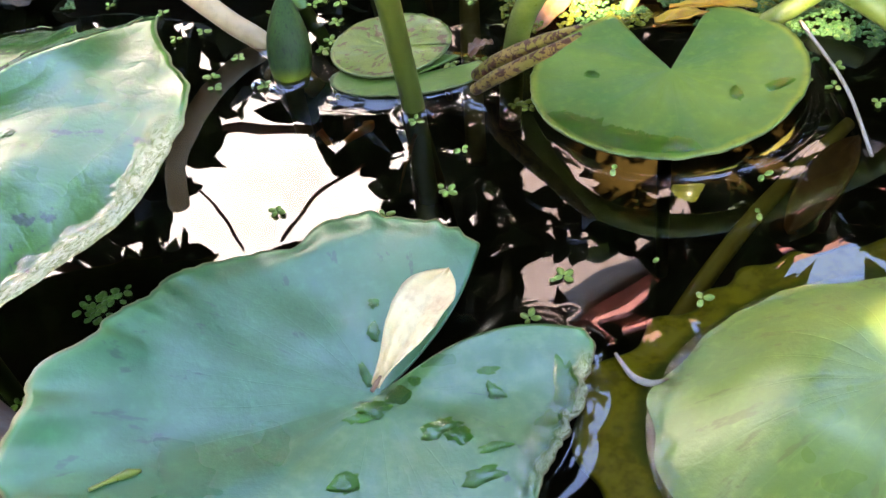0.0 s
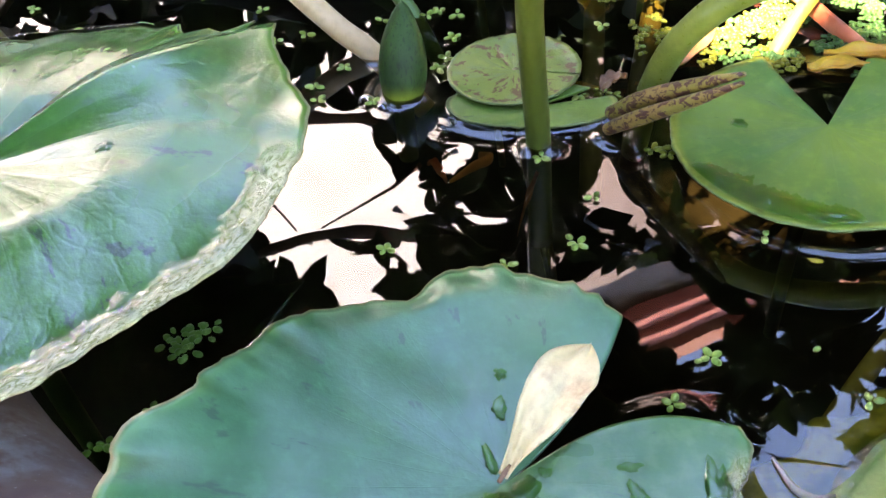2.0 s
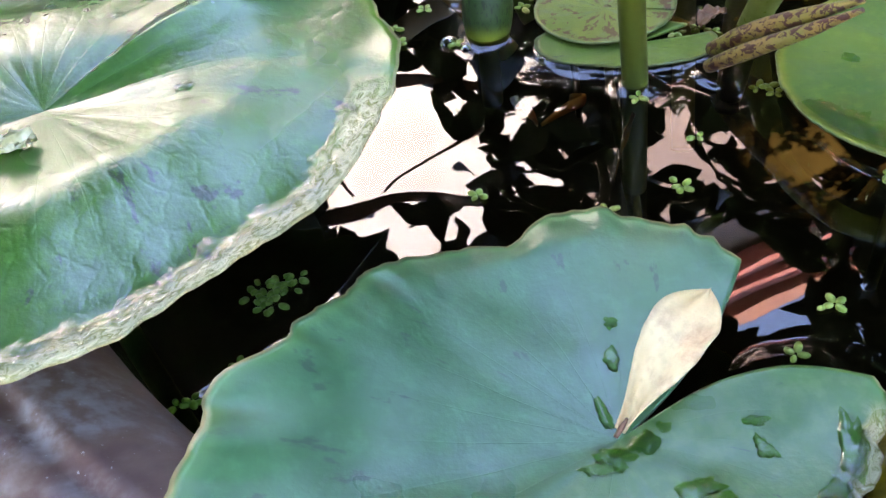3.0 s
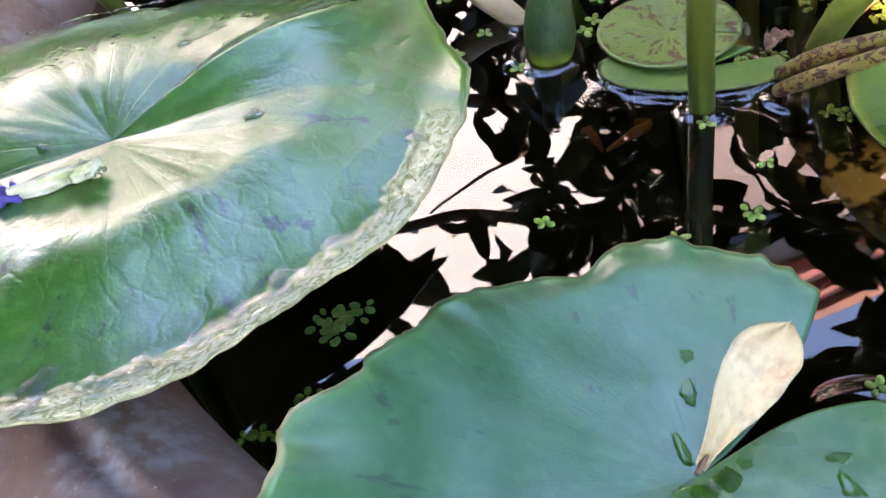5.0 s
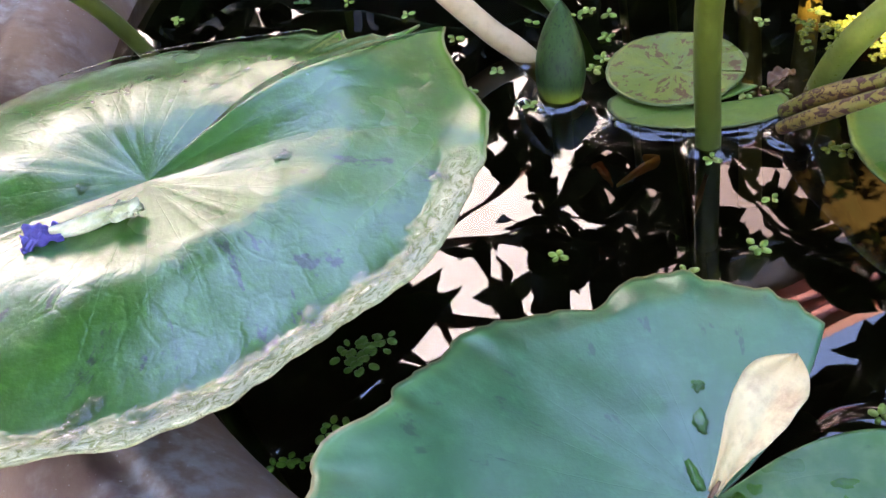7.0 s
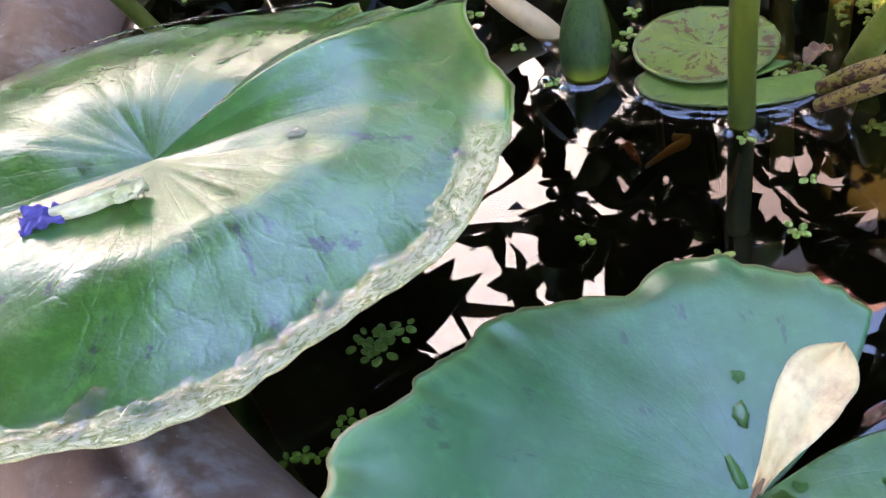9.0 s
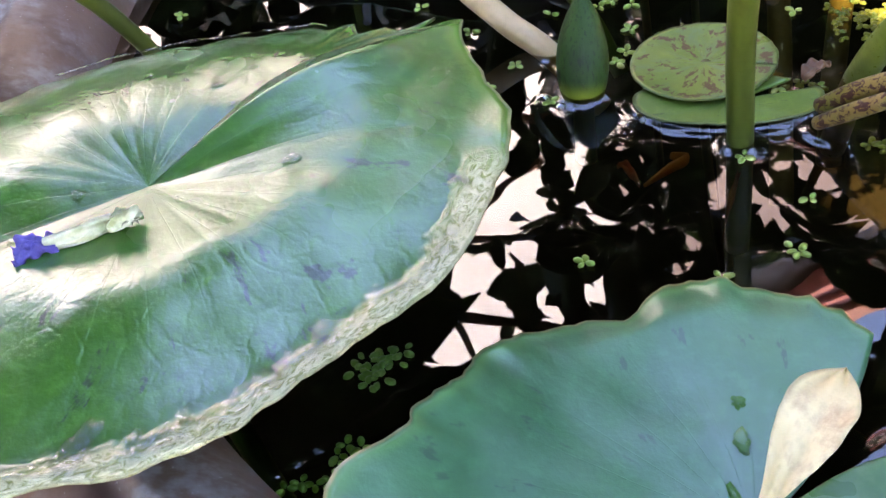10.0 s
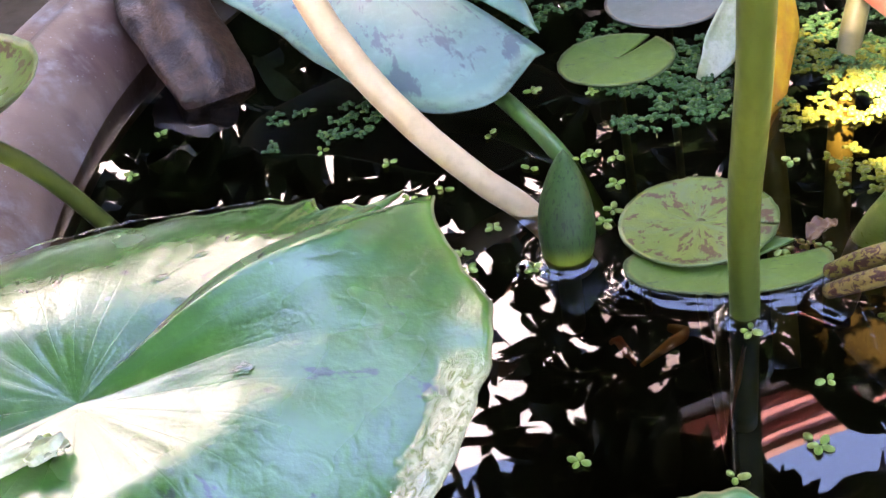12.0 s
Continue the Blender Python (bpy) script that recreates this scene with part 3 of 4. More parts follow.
lily("lily_pad", "blue-green lily pad with purple flecks standing above the water",
     pad_mesh("back_pad", back_radius, steady(-52), steady(304), lambda x, y, v, a: 0.01 * v - 0.02 * v ** 3 * math.exp(-((turn(a, -90)) / 60) ** 2), M_PAD_BACK, 26, 160, ripple=0.012, seed=7.0),
     pose(-0.040, 0.848, 0.047, 8, 0, 0), [(-0.040, 0.848, 0.046), (-0.02, 0.782, 0.026), (0.007, 0.738, 0.012), (0.03, 0.685, 0.0), (0.045, 0.66, -0.03)], M_STEM_DARK, 0.0045)
lily("lily_pad", "pale oval lily pad flat on the water",
     pad_mesh("oval_pad", lambda a: 0.029 + 0.0015 * math.cos(radians(2 * a)), steady(40), steady(392), lambda x, y, v, a: 0.001 * v, M_PAD_LOW, 12, 80, ripple=0.012, veins=12, quilt=0.0001, seed=8.0),
     pose(0.074, 0.760, 0.003), [(0.074, 0.760, 0.0025), (0.08, 0.78, -0.06), (0.09, 0.80, -0.2)], M_SUNK_DIM, 0.0025)
lily("lily_pad", "grey-green lily pad among the duckweed",
     pad_mesh("pale_pad", lambda a: 0.034, steady(120), steady(470), lambda x, y, v, a: 0.001 * v, M_PAD_PALE, 12, 80, ripple=0.012, veins=12, quilt=0.0001, seed=9.0),
     pose(0.115, 0.815, 0.004), [(0.115, 0.815, 0.0035), (0.12, 0.83, -0.06), (0.13, 0.85, -0.2)], M_SUNK_DIM, 0.0025)
lily("lily_pad", "small pad with upturned margin over the rim of the tub",
     pad_mesh("edge_pad", lambda a: 0.05, steady(150), steady(500), lambda x, y, v, a: 0.016 * v ** 3, M_PAD_SMALL, 14, 90, ripple=0.012, veins=14, seed=10.0),
     pose(-0.232, 0.668, 0.085), [(-0.232, 0.668, 0.085), (-0.205, 0.69, 0.04), (-0.182, 0.708, -0.02)], M_STEM, 0.0045)

# ---- stalks ----
stalk = thing("flower_stalk", "thick upright green lily stalk rising from the water", "stalk",
              data=tube("flower_stalk", [(0.075, 0.552, -0.06), (0.075, 0.549, 0.0), (0.071, 0.535, 0.06), (0.066, 0.507, 0.128), (0.060, 0.48, 0.22)], [0.0056, 0.0058, 0.0058, 0.0056], M_STEM, 18))
thing("flower_stalk", "pale green stalk arching over a floating pad", "stalk",
      data=tube("arch_stalk", [(0.133, 0.60, -0.05), (0.135, 0.58, 0.0), (0.140, 0.548, 0.048), (0.162, 0.533, 0.076), (0.194, 0.518, 0.086), (0.226, 0.503, 0.081), (0.263, 0.488, 0.062), (0.30, 0.47, 0.03), (0.33, 0.46, -0.03)], [0.0065, 0.0062, 0.006, 0.0058], M_STEM_ARCH, 18))
# its brightness is put into the base colour; no sun gap lights it
thing("flower_stalk", "pale beige stalk leaning out of the water", "stalk",
      data=tube("beige_stalk", [(0.03, 0.634, -0.03), (0.0077, 0.644, 0.0), (-0.0105, 0.655, 0.0145), (-0.0343, 0.669, 0.0388), (-0.0555, 0.681, 0.0695), (-0.0685, 0.692, 0.0967), (-0.078, 0.70, 0.135)], [0.0058, 0.0060, 0.0064, 0.0068], M_STEM_BEIGE, 18))

# ---- the bud ----
bud = thing("flower_bud", "closed dark green water lily bud with yellowish base", "flower bud")
bud.matrix_world = Matrix.Translation((0.0175, 0.605, -0.006)) @ Matrix.Rotation(radians(-19), 4, "X") @ Matrix.Rotation(radians(6), 4, "Y")


def sepal(turned, scale):
    verts, faces = [], []
    n, m = 20, 12
    for i in range(n + 1):
        t = i / n
        r = 0.0112 * scale * (math.sin(math.pi * (0.16 + 0.84 * t) ** 0.93) ** 0.72 + 0.02 * (1 - t))
        span = radians(62) * (1 - 0.25 * t)
        for j in range(m + 1):
            s = 2 * j / m - 1
            a = turned + span * s
            rr = r * (1.0 + 0.035 * (1 - s * s) + 0.02 * (1 - abs(s)) ** 6)
            verts.append((rr * math.cos(a), rr * math.sin(a), 0.052 * t))
    for i in range(n):
        for j in range(m):
            a = i * (m + 1) + j
            faces.append((a, a + 1, a + m + 2, a + m + 1))
    return mesh_of("sepal", verts, faces, M_BUD)


for q in range(4):
    piece("sepal", sepal(q * math.pi / 2 + 0.9, 1.0 + 0.03 * (q % 2)), bud)
core_profile = [(0.0108 * math.sin(math.pi * (0.16 + 0.84 * t / 16) ** 0.93) ** 0.72 + 0.0001, 0.051 * t / 16) for t in range(17)]
piece("petals", lathe("bud_core", core_profile, M_BUD, 24), bud)
piece("stalk", tube("bud_stalk", [(0, 0, 0.002), (0.001, 0.004, -0.012), (0.003, 0.012, -0.03)], [0.005, 0.005], M_SUNK_DIM), bud)

# ---- rolled young leaf ----
curl = thing("rolled_leaf", "rolled young lily leaf, ochre with dark red mottling", "leaf")
curl.matrix_world = between((0.1105, 0.549, 0.009), (0.152, 0.500, 0.056), 40)
for off, r in ((-0.0040, 0.0037), (0.0040, 0.0040)):
    piece("scroll", tube("scroll", [(-0.004, off, 0), (0.02, off * 1.1, 0.002), (0.05, off * 0.9, 0.001), (0.079, off * 0.5, 0)], [r * 0.8, r, r * 0.95, r * 0.75, r * 0.28], M_CURL, 14, 8, 0.08), curl)

# ---- dry leaf in the notch ----
dry = thing("dry_leaf", "dry cream spoon-shaped leaf lying on a lily pad", "leaf")
dry.matrix_world = between((0.0262, 0.3465, 0.0205), (0.0685, 0.392, 0.0345), 8)
piece("leaf_blade", blade("dry_leaf", 0.0575, 0.0215, M_DRY, lambda t: (0.15 + 0.85 * smooth(-0.06, 0.66, t)) * math.sqrt(max(0.0, 1 - smooth(0.62, 1.0, t) ** 2.2)), 0.003, 0.003, 0.0007, 0.003, 30, 12, 2.0), dry)
piece("leaf_stalk", tube("leaf_stalk", [(-0.0025, 0, 0.0002), (0.001, 0, 0.0005), (0.0045, 0, 0.0006)], [0.0008, 0.0010, 0.0005], M_BROWN, 8, 5, 0.1), dry, "brown shrivelled leaf stalk")

# ---- fallen wilted flower ----
cluster_later = []
wilt = thing("wilted_flower", "wilted cream flower with purple tip on a lily pad", "flower")
wilt.matrix_world = between((-0.151, 0.451, 0.0832), (-0.185, 0.443, 0.0832))
body = tube("flower_tube", [(-0.002, 0.0005, 0.0022), (0.006, -0.0008, 0.0030), (0.016, 0.0006, 0.0028), (0.026, 0.0, 0.0026)], [0.0022, 0.0034, 0.0040, 0.0036, 0.0030], M_PETAL, 26, 12, 0.0, 0.62)
for v in body.vertices:
    fold = math.sin(math.atan2(v.co.z - 0.0027, v.co.y) * 6 + 90 * v.co.x) * 0.00055 + 0.0007 * noise.noise(v.co * 320)
    v.co.y += fold * 1.3
    v.co.z += fold
piece("flower_tube", body, wilt, "crumpled cream petals rolled together")
for k in range(4):
    ob = piece("petal", blade("petal", 0.010 + 0.002 * (k % 2), 0.0050, M_PETAL, lambda t: math.sin(math.pi * min(0.98, 0.2 + 0.7 * t)), 0.0012, 0.002, 0.0005, 0.004, 12, 6, k), wilt)
    ob.matrix_basis = pose(0.006, 0.0022 * (k - 1.5), 0.0012 + 0.0010 * k, 25 * k, -6 * (k - 1), 168 + 9 * k)
tip_me = blade("petal_tip", 0.0135, 0.0105, M_PURPLE, lambda t: 0.48 + 0.52 * t, 0.001, 0.001, 0.0022, 0.003, 22, 16, 7.0)
for v in tip_me.vertices:
    v.co.z += 0.0013 * math.sin(v.co.y * 2300 + 3 * noise.noise(v.co * 200)) * smooth(0, 0.006, v.co.x)
    v.co.x += 0.0016 * noise.noise((v.co.y * 500, 3, 1)) * smooth(0.008, 0.0135, v.co.x)
tip = piece("petal_tip", tip_me, wilt, "crumpled purple tip")
tip.matrix_basis = pose(0.0225, 0, 0.0030, 0, 4, -4)

for x, y, c in ((-0.174, 0.478, 3), (-0.154, 0.455, 2)):
    cluster_later.append((x, y, 0.0845, c))

# ---- dead dark leaf by the rim ----
dead = thing("dead_leaf", "dark brown withered leaf folded over the rim of the tub", "leaf")
dead.matrix_world = between((-0.143, 0.815, 0.000), (-0.172, 0.905, 0.050))
verts, faces = [], []
n, m = 22, 28
for i in range(n + 1):
    t = i / n
    for j in range(m):
        a = 2 * math.pi * j / m
        r = 0.0155 * (0.85 + 0.3 * math.sin(2.2 * t + 0.5)) * (1 + 0.5 * abs(math.sin(2.5 * a + 2 * t)) + 0.45 * noise.noise((math.cos(a) * 1.5, math.sin(a) * 1.5, t * 3)))
        verts.append((0.115 * t - 0.01 + 0.006 * noise.noise((a, t, 3)), r * math.cos(a), 0.8 * r * math.sin(a)))
for i in range(n):
    for j in range(m):
        b = (j + 1) % m
        faces.append((i * m + j, (i + 1) * m + j, (i + 1) * m + b, i * m + b))
faces.append(tuple(range(m)))
faces.append(tuple(reversed(range(n * m, (n + 1) * m))))
piece("leaf_body", mesh_of("dead_body", verts, faces, M_DARK_LEAF), dead)

# ---- reeds, dead stalks and leaves among the duckweed ----
thing("reed", "thick pale reed stalk in bright sun", "reed", data=tube("reed", [(0.291, 0.582, -0.03), (0.290, 0.584, 0.0), (0.263, 0.588, 0.06), (0.232, 0.59, 0.13)], [0.0085, 0.0085, 0.009], M_STEM_ARCH))
thing("reed", "yellow reed leaf standing at the edge", "reed", data=tube("reed_yellow", [(0.330, 0.60, -0.02), (0.320, 0.602, 0.02), (0.282, 0.60, 0.10)], [0.008, 0.009, 0.009], M_STEM_YELLOW, flat=0.4))
thing("dead_stalk", "yellow dead stalk leaning through the duckweed", "stalk", data=tube("yellow_stalk", [(0.196, 0.59, -0.012), (0.204, 0.60, 0.0), (0.232, 0.622, 0.02), (0.275, 0.65, 0.035)], [0.004, 0.004, 0.0042], M_STEM_YELLOW))
thing("dead_stalk", "reddish dead stalk lying on the duckweed", "stalk", data=tube("red_stalk", [(0.243, 0.588, 0.002), (0.228, 0.63, 0.008), (0.212, 0.69, 0.016), (0.19, 0.76, 0.03)], [0.0045, 0.0046, 0.0046], M_STEM_RED, flat=0.5))
thing("dead_stalk", "green stalk lying in the duckweed", "stalk", data=tube("side_stalk", [(0.26, 0.555, 0.0), (0.285, 0.553, 0.012), (0.315, 0.55, 0.03)], [0.005, 0.0055], M_STEM_ARCH))
thing("dry_twig", "thin grey dry twig over the water", "twig", data=tube("dry_twig", [(0.262, 0.43, 0.004), (0.272, 0.48, 0.008), (0.279, 0.546, 0.004)], [0.0009, 0.0010], M_TWIG, 8))
thing("sunken_stalk", "yellow-brown stalk under the water", "stalk", data=tube("sunken", [(0.115, 0.335, -0.028), (0.145, 0.372, -0.02), (0.21, 0.432, -0.016), (0.275, 0.478, -0.014)], [0.0036, 0.0042, 0.0034], M_SUNK))
thing("sunken_stalk", "olive stalk under the water, dimmed by its colour", "stalk", data=tube("sunken_b", [(0.132, 0.60, -0.06), (0.15, 0.65, -0.03), (0.185, 0.73, 0.0), (0.215, 0.77, 0.05)], [0.006, 0.006, 0.006], M_SUNK_DIM))
thing("sunken_stalk", "olive stalk under the water, dimmed by its colour", "stalk", data=tube("sunken_c", [(0.11, 0.60, -0.08), (0.125, 0.66, -0.03), (0.14, 0.72, 0.0), (0.152, 0.75, 0.05)], [0.006, 0.006, 0.006], M_SUNK_DIM))
thing("sunken_leaf", "curled orange leaf scrap just under the water", "leaf", data=tube("orange_curl", [(0.049, 0.564, -0.012), (0.0525, 0.551, -0.005), (0.044, 0.544, -0.003), (0.032, 0.539, -0.006)], [0.0016, 0.003, 0.0026, 0.0008], M_ORANGE, 10, 8, 0.15, 0.5))
thing("root_strand", "thin pale root strand afloat between two pads", "root", data=tube("root_strand", [(x, y, 0.0006) for x, y in [(0.12, 0.353), (0.121, 0.347), (0.123, 0.339), (0.128, 0.334), (0.135, 0.334)]], [0.0007, 0.0010, 0.0016, 0.0006], M_TWIG, 8, 6, 0.2))
LEAFY = lambda t: math.sin(math.pi * min(0.985, 0.06 + 0.92 * t)) ** 0.8
for name, label, mat_, a, b, w, roll in (
        ("fallen_leaf", "orange fallen leaf half under duckweed", M_RUST, (0.150, 0.598, 0.000), (0.180, 0.624, 0.003), 0.013, 10),
        ("fallen_leaf", "small brown leaf scrap afloat", M_BROWN, (0.112, 0.583, 0.003), (0.126, 0.590, 0.005), 0.010, -8),
        ("fallen_leaf", "yellow fallen leaf at the edge of a pad", M_YELLOW_LEAF, (0.212, 0.579, 0.0015), (0.240, 0.572, 0.0035), 0.010, 3),
        ("fallen_leaf", "orange-yellow fallen leaf in the duckweed", M_YELLOW_LEAF, (0.224, 0.590, 0.002), (0.266, 0.571, 0.003), 0.014, -3),
        ("sunken_leaf", "brown leaf under the water surface", M_BROWN, (0.218, 0.415, -0.015), (0.272, 0.462, -0.010), 0.020, 12),
        ("sunken_leaf", "pinkish leaf stub under the water", M_STEM_RED, (0.024, 0.556, -0.006), (0.031, 0.543, -0.008), 0.004, 0),
        ("sunken_leaf", "thin brown stalk scrap under the water", M_RUST, (0.077, 0.552, -0.012), (0.058, 0.512, -0.02), 0.002, 0),
        ("standing_leaf", "yellow leaf with red speckles standing behind a stalk", M_YELLOW_LEAF, (0.122, 0.675, -0.004), (0.160, 0.755, 0.05), 0.028, 60),
        ("standing_leaf", "cream and green leaf edge rising from the water", M_PETAL, (0.110, 0.728, 0.0), (0.150, 0.765, 0.035), 0.022, 50)):
    ln = (Vector(b) - Vector(a)).length
    ob = thing(name, label, "leaf", data=blade(name, ln, w, mat_, LEAFY, 0.002, 0.002, 0.0006, 0.003, 18, 8, ln * 300))
    ob.matrix_world = between(a, b, roll)


# ---- duckweed ----
def frond(size, seed):
    """A small oval frond, domed, with its stalk end at the origin."""
    verts, faces = [(size * 0.5, 0, 0.0008)], []
    for j in range(9):
        a = 2 * math.pi * j / 9
        verts.append((size * (0.5 + 0.5 * math.cos(a)), size * 0.33 * math.sin(a) * (1 + 0.1 * math.sin(seed + j)), 0.0001))
    for j in range(9):
        verts.append((verts[1 + j][0], verts[1 + j][1], -0.0006))
    for j in range(9):
        b = (j + 1) % 9
        faces.append((0, 1 + j, 1 + b))
        faces.append((1 + j, 10 + j, 10 + b, 1 + b))
    return verts, faces


def frond_mesh(size, material, seed):
    v, f = frond(size, seed)
    return mesh_of("frond", v, f, material)


FRONDS = {m: [frond_mesh(s, m, i) for i, s in enumerate((0.0032, 0.0039, 0.0046))] for m in (M_WEED, M_WEED_YELLOW, M_WEED_FRESH, M_WEED_SHADE)}
rnd = random.Random(4)


def cluster(x, y, z=0.001, count=4, material=M_WEED, label="small light green duckweed plant afloat on dark water", spread=0.0):
    ob = thing("duckweed", label, "duckweed", "loose duckweed plants")
    ob.location = (x, y, z)
    a = rnd.uniform(0, 360)
    for k in range(count):
        a += 360 / min(count, 4) + rnd.uniform(-25, 25)
        f = piece("frond", FRONDS[material][rnd.randrange(3)], ob)
        d = 0.0005 + spread * rnd.random() + (0.003 if k >= 4 else 0)
        f.matrix_basis = pose(d * math.cos(radians(a)), d * math.sin(radians(a)), rnd.uniform(0, 0.0006), rnd.uniform(-10, 10), rnd.uniform(-10, 10), a)
    return ob


for x, y, c in ((0.091, 0.506, 3), (0.078, 0.477, 5), (0.113, 0.403, 5), (-0.001, 0.490, 4), (0.093, 0.383, 4), (0.162, 0.371, 3), (0.203, 0.413, 2), (0.215, 0.437, 2),
                (0.154, 0.465, 2), (0.150, 0.398, 1), (-0.009, 0.637, 4), (0.014, 0.677, 2), (0.043, 0.632, 5), (0.045, 0.680, 4), (0.054, 0.674, 3), (0.037, 0.624, 4),
                (0.049, 0.651, 4), (0.038, 0.677, 3), (0.126, 0.643, 3), (0.111, 0.584, 5), (0.117, 0.579, 4), (0.101, 0.583, 4), (0.040, 0.578, 3), (0.003, 0.602, 4),
                (0.074, 0.539, 4), (-0.025, 0.622, 4), (-0.024, 0.610, 3), (-0.027, 0.673, 3), (-0.043, 0.671, 3), (-0.050, 0.706, 3), (-0.082, 0.729, 3), (-0.179, 0.740, 4),
                (-0.167, 0.778, 4), (0.001, 0.714, 2), (0.028, 0.748, 4), (0.056, 0.736, 4), (0.047, 0.470, 3), (0.280, 0.505, 4), (0.272, 0.49, 3), (0.262, 0.50, 3), (0.285, 0.47, 3)):
    cluster(x, y, count=c)
for x, y in ((0.124, 0.533), (0.130, 0.528), (0.134, 0.533)):
    cluster(x, y, count=4, material=M_WEED_YELLOW, label="yellow-green duckweed plant in the sun")
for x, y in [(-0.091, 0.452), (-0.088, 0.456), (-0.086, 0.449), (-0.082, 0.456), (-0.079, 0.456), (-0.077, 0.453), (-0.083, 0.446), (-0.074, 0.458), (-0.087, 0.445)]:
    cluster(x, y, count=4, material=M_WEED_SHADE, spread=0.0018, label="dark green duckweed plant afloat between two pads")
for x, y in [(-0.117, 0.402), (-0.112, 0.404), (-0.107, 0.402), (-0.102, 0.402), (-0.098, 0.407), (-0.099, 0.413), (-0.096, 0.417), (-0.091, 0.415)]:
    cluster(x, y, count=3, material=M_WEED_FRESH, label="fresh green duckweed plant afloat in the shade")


for x, y, z, c in cluster_later:
    cluster(x, y, z, c, label="duckweed scrap stranded on a lily pad")


def bubble(x, y, r):
    prof = [(max(0.00001, r * math.sin(a)), r * 0.8 * math.cos(a)) for a in [math.pi / 2 * i / 8 for i in range(9)]]
    ob = thing("water_bubble", "clear air bubble on the water by the bud", "bubble", data=lathe("bubble", prof, M_FILM, 18))
    ob.location = (x, y, 0.0003)


bubble(-0.0005, 0.6035, 0.0042)
bubble(0.0065, 0.5965, 0.0024)


def carpet(name, label, spots, material, rng):
    """Duckweed too dense to count: each spot is x, y, spread in x and y, and a number of plants."""
    verts, faces = [], []
    for cx, cy, sx, sy, count in spots:
        for _ in range(int(count * 1.5)):
            x, y = cx + rng.uniform(-1, 1) * sx, cy + rng.uniform(-1, 1) * sy
            if noise.noise((x * 30, y * 30, 2.0)) < -0.12 or math.hypot(x - TUB.x, y - TUB.y) > TUB_R - 0.004:
                continue
            if math.hypot(x - 0.201, y - 0.511) < 0.066 or math.hypot(x - 0.073, y - 0.600) < 0.045:
                continue
            a0, tilt = rng.uniform(0, 6.28), rng.uniform(0.0, 0.0014)
            for k in range(rng.choice((2, 3, 3, 4))):
                a = a0 + k * 1.9 + rng.uniform(-0.3, 0.3)
                fv, ff = frond(rng.uniform(0.0026, 0.0042), a)
                base = len(verts)
                tx = rng.uniform(-0.25, 0.25)
                for vx, vy, vz in fv:
                    verts.append((x + vx * math.cos(a) - vy * math.sin(a), y + vx * math.sin(a) + vy * math.cos(a), vz + 0.0007 + tilt + tx * vx * 0.5))
                faces += [tuple(base + q for q in f) for f in ff]
    return thing(name, label, "duckweed", kind="stuff", data=mesh_of(name, verts, faces, material))


rng = random.Random(11)
carpet("duckweed_carpet", "dense duckweed covering the water, coloured dark for shade", [(0.30, 0.64, 0.09, 0.09, 1500), (0.245, 0.68, 0.07, 0.09, 700), (0.295, 0.545, 0.05, 0.03, 300), (0.20, 0.80, 0.14, 0.10, 900), (0.11, 0.74, 0.05, 0.05, 260), (-0.075, 0.755, 0.035, 0.02, 60), (0.10, 0.86, 0.16, 0.08, 500)], M_WEED_DARK, rng)
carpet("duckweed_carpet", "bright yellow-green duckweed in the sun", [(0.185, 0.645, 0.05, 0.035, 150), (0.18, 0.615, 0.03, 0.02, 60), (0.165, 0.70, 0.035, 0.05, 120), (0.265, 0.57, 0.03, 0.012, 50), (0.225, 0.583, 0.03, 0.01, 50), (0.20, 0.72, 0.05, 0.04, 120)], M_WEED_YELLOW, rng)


# ---- water lying on the pads ----
def lying(base, radius, height, seed):
    """The height of a pad's upper face over a place of the pond."""
    at = base.translation

    def z(x, y):
        x, y = x - at.x, y - at.y
        a = math.degrees(math.atan2(y, x))
        v = min(1.0, math.hypot(x, y) / radius(a))
        return at.z + height(x, y, v, a if a > 0 or height is front_height else a + 360) + 0.0009 * noise.noise((x * 45, y * 45, seed)) + 0.0004
    return z


ON_LEFT = lying(LEFT, left_radius, left_height, 1.0)
ON_FRONT = lying(FRONT, front_radius, front_height, 2.0)
ON_RIGHT = lying(RIGHT, right_radius, lambda x, y, v, a: 0.002 * v * v, 3.0)


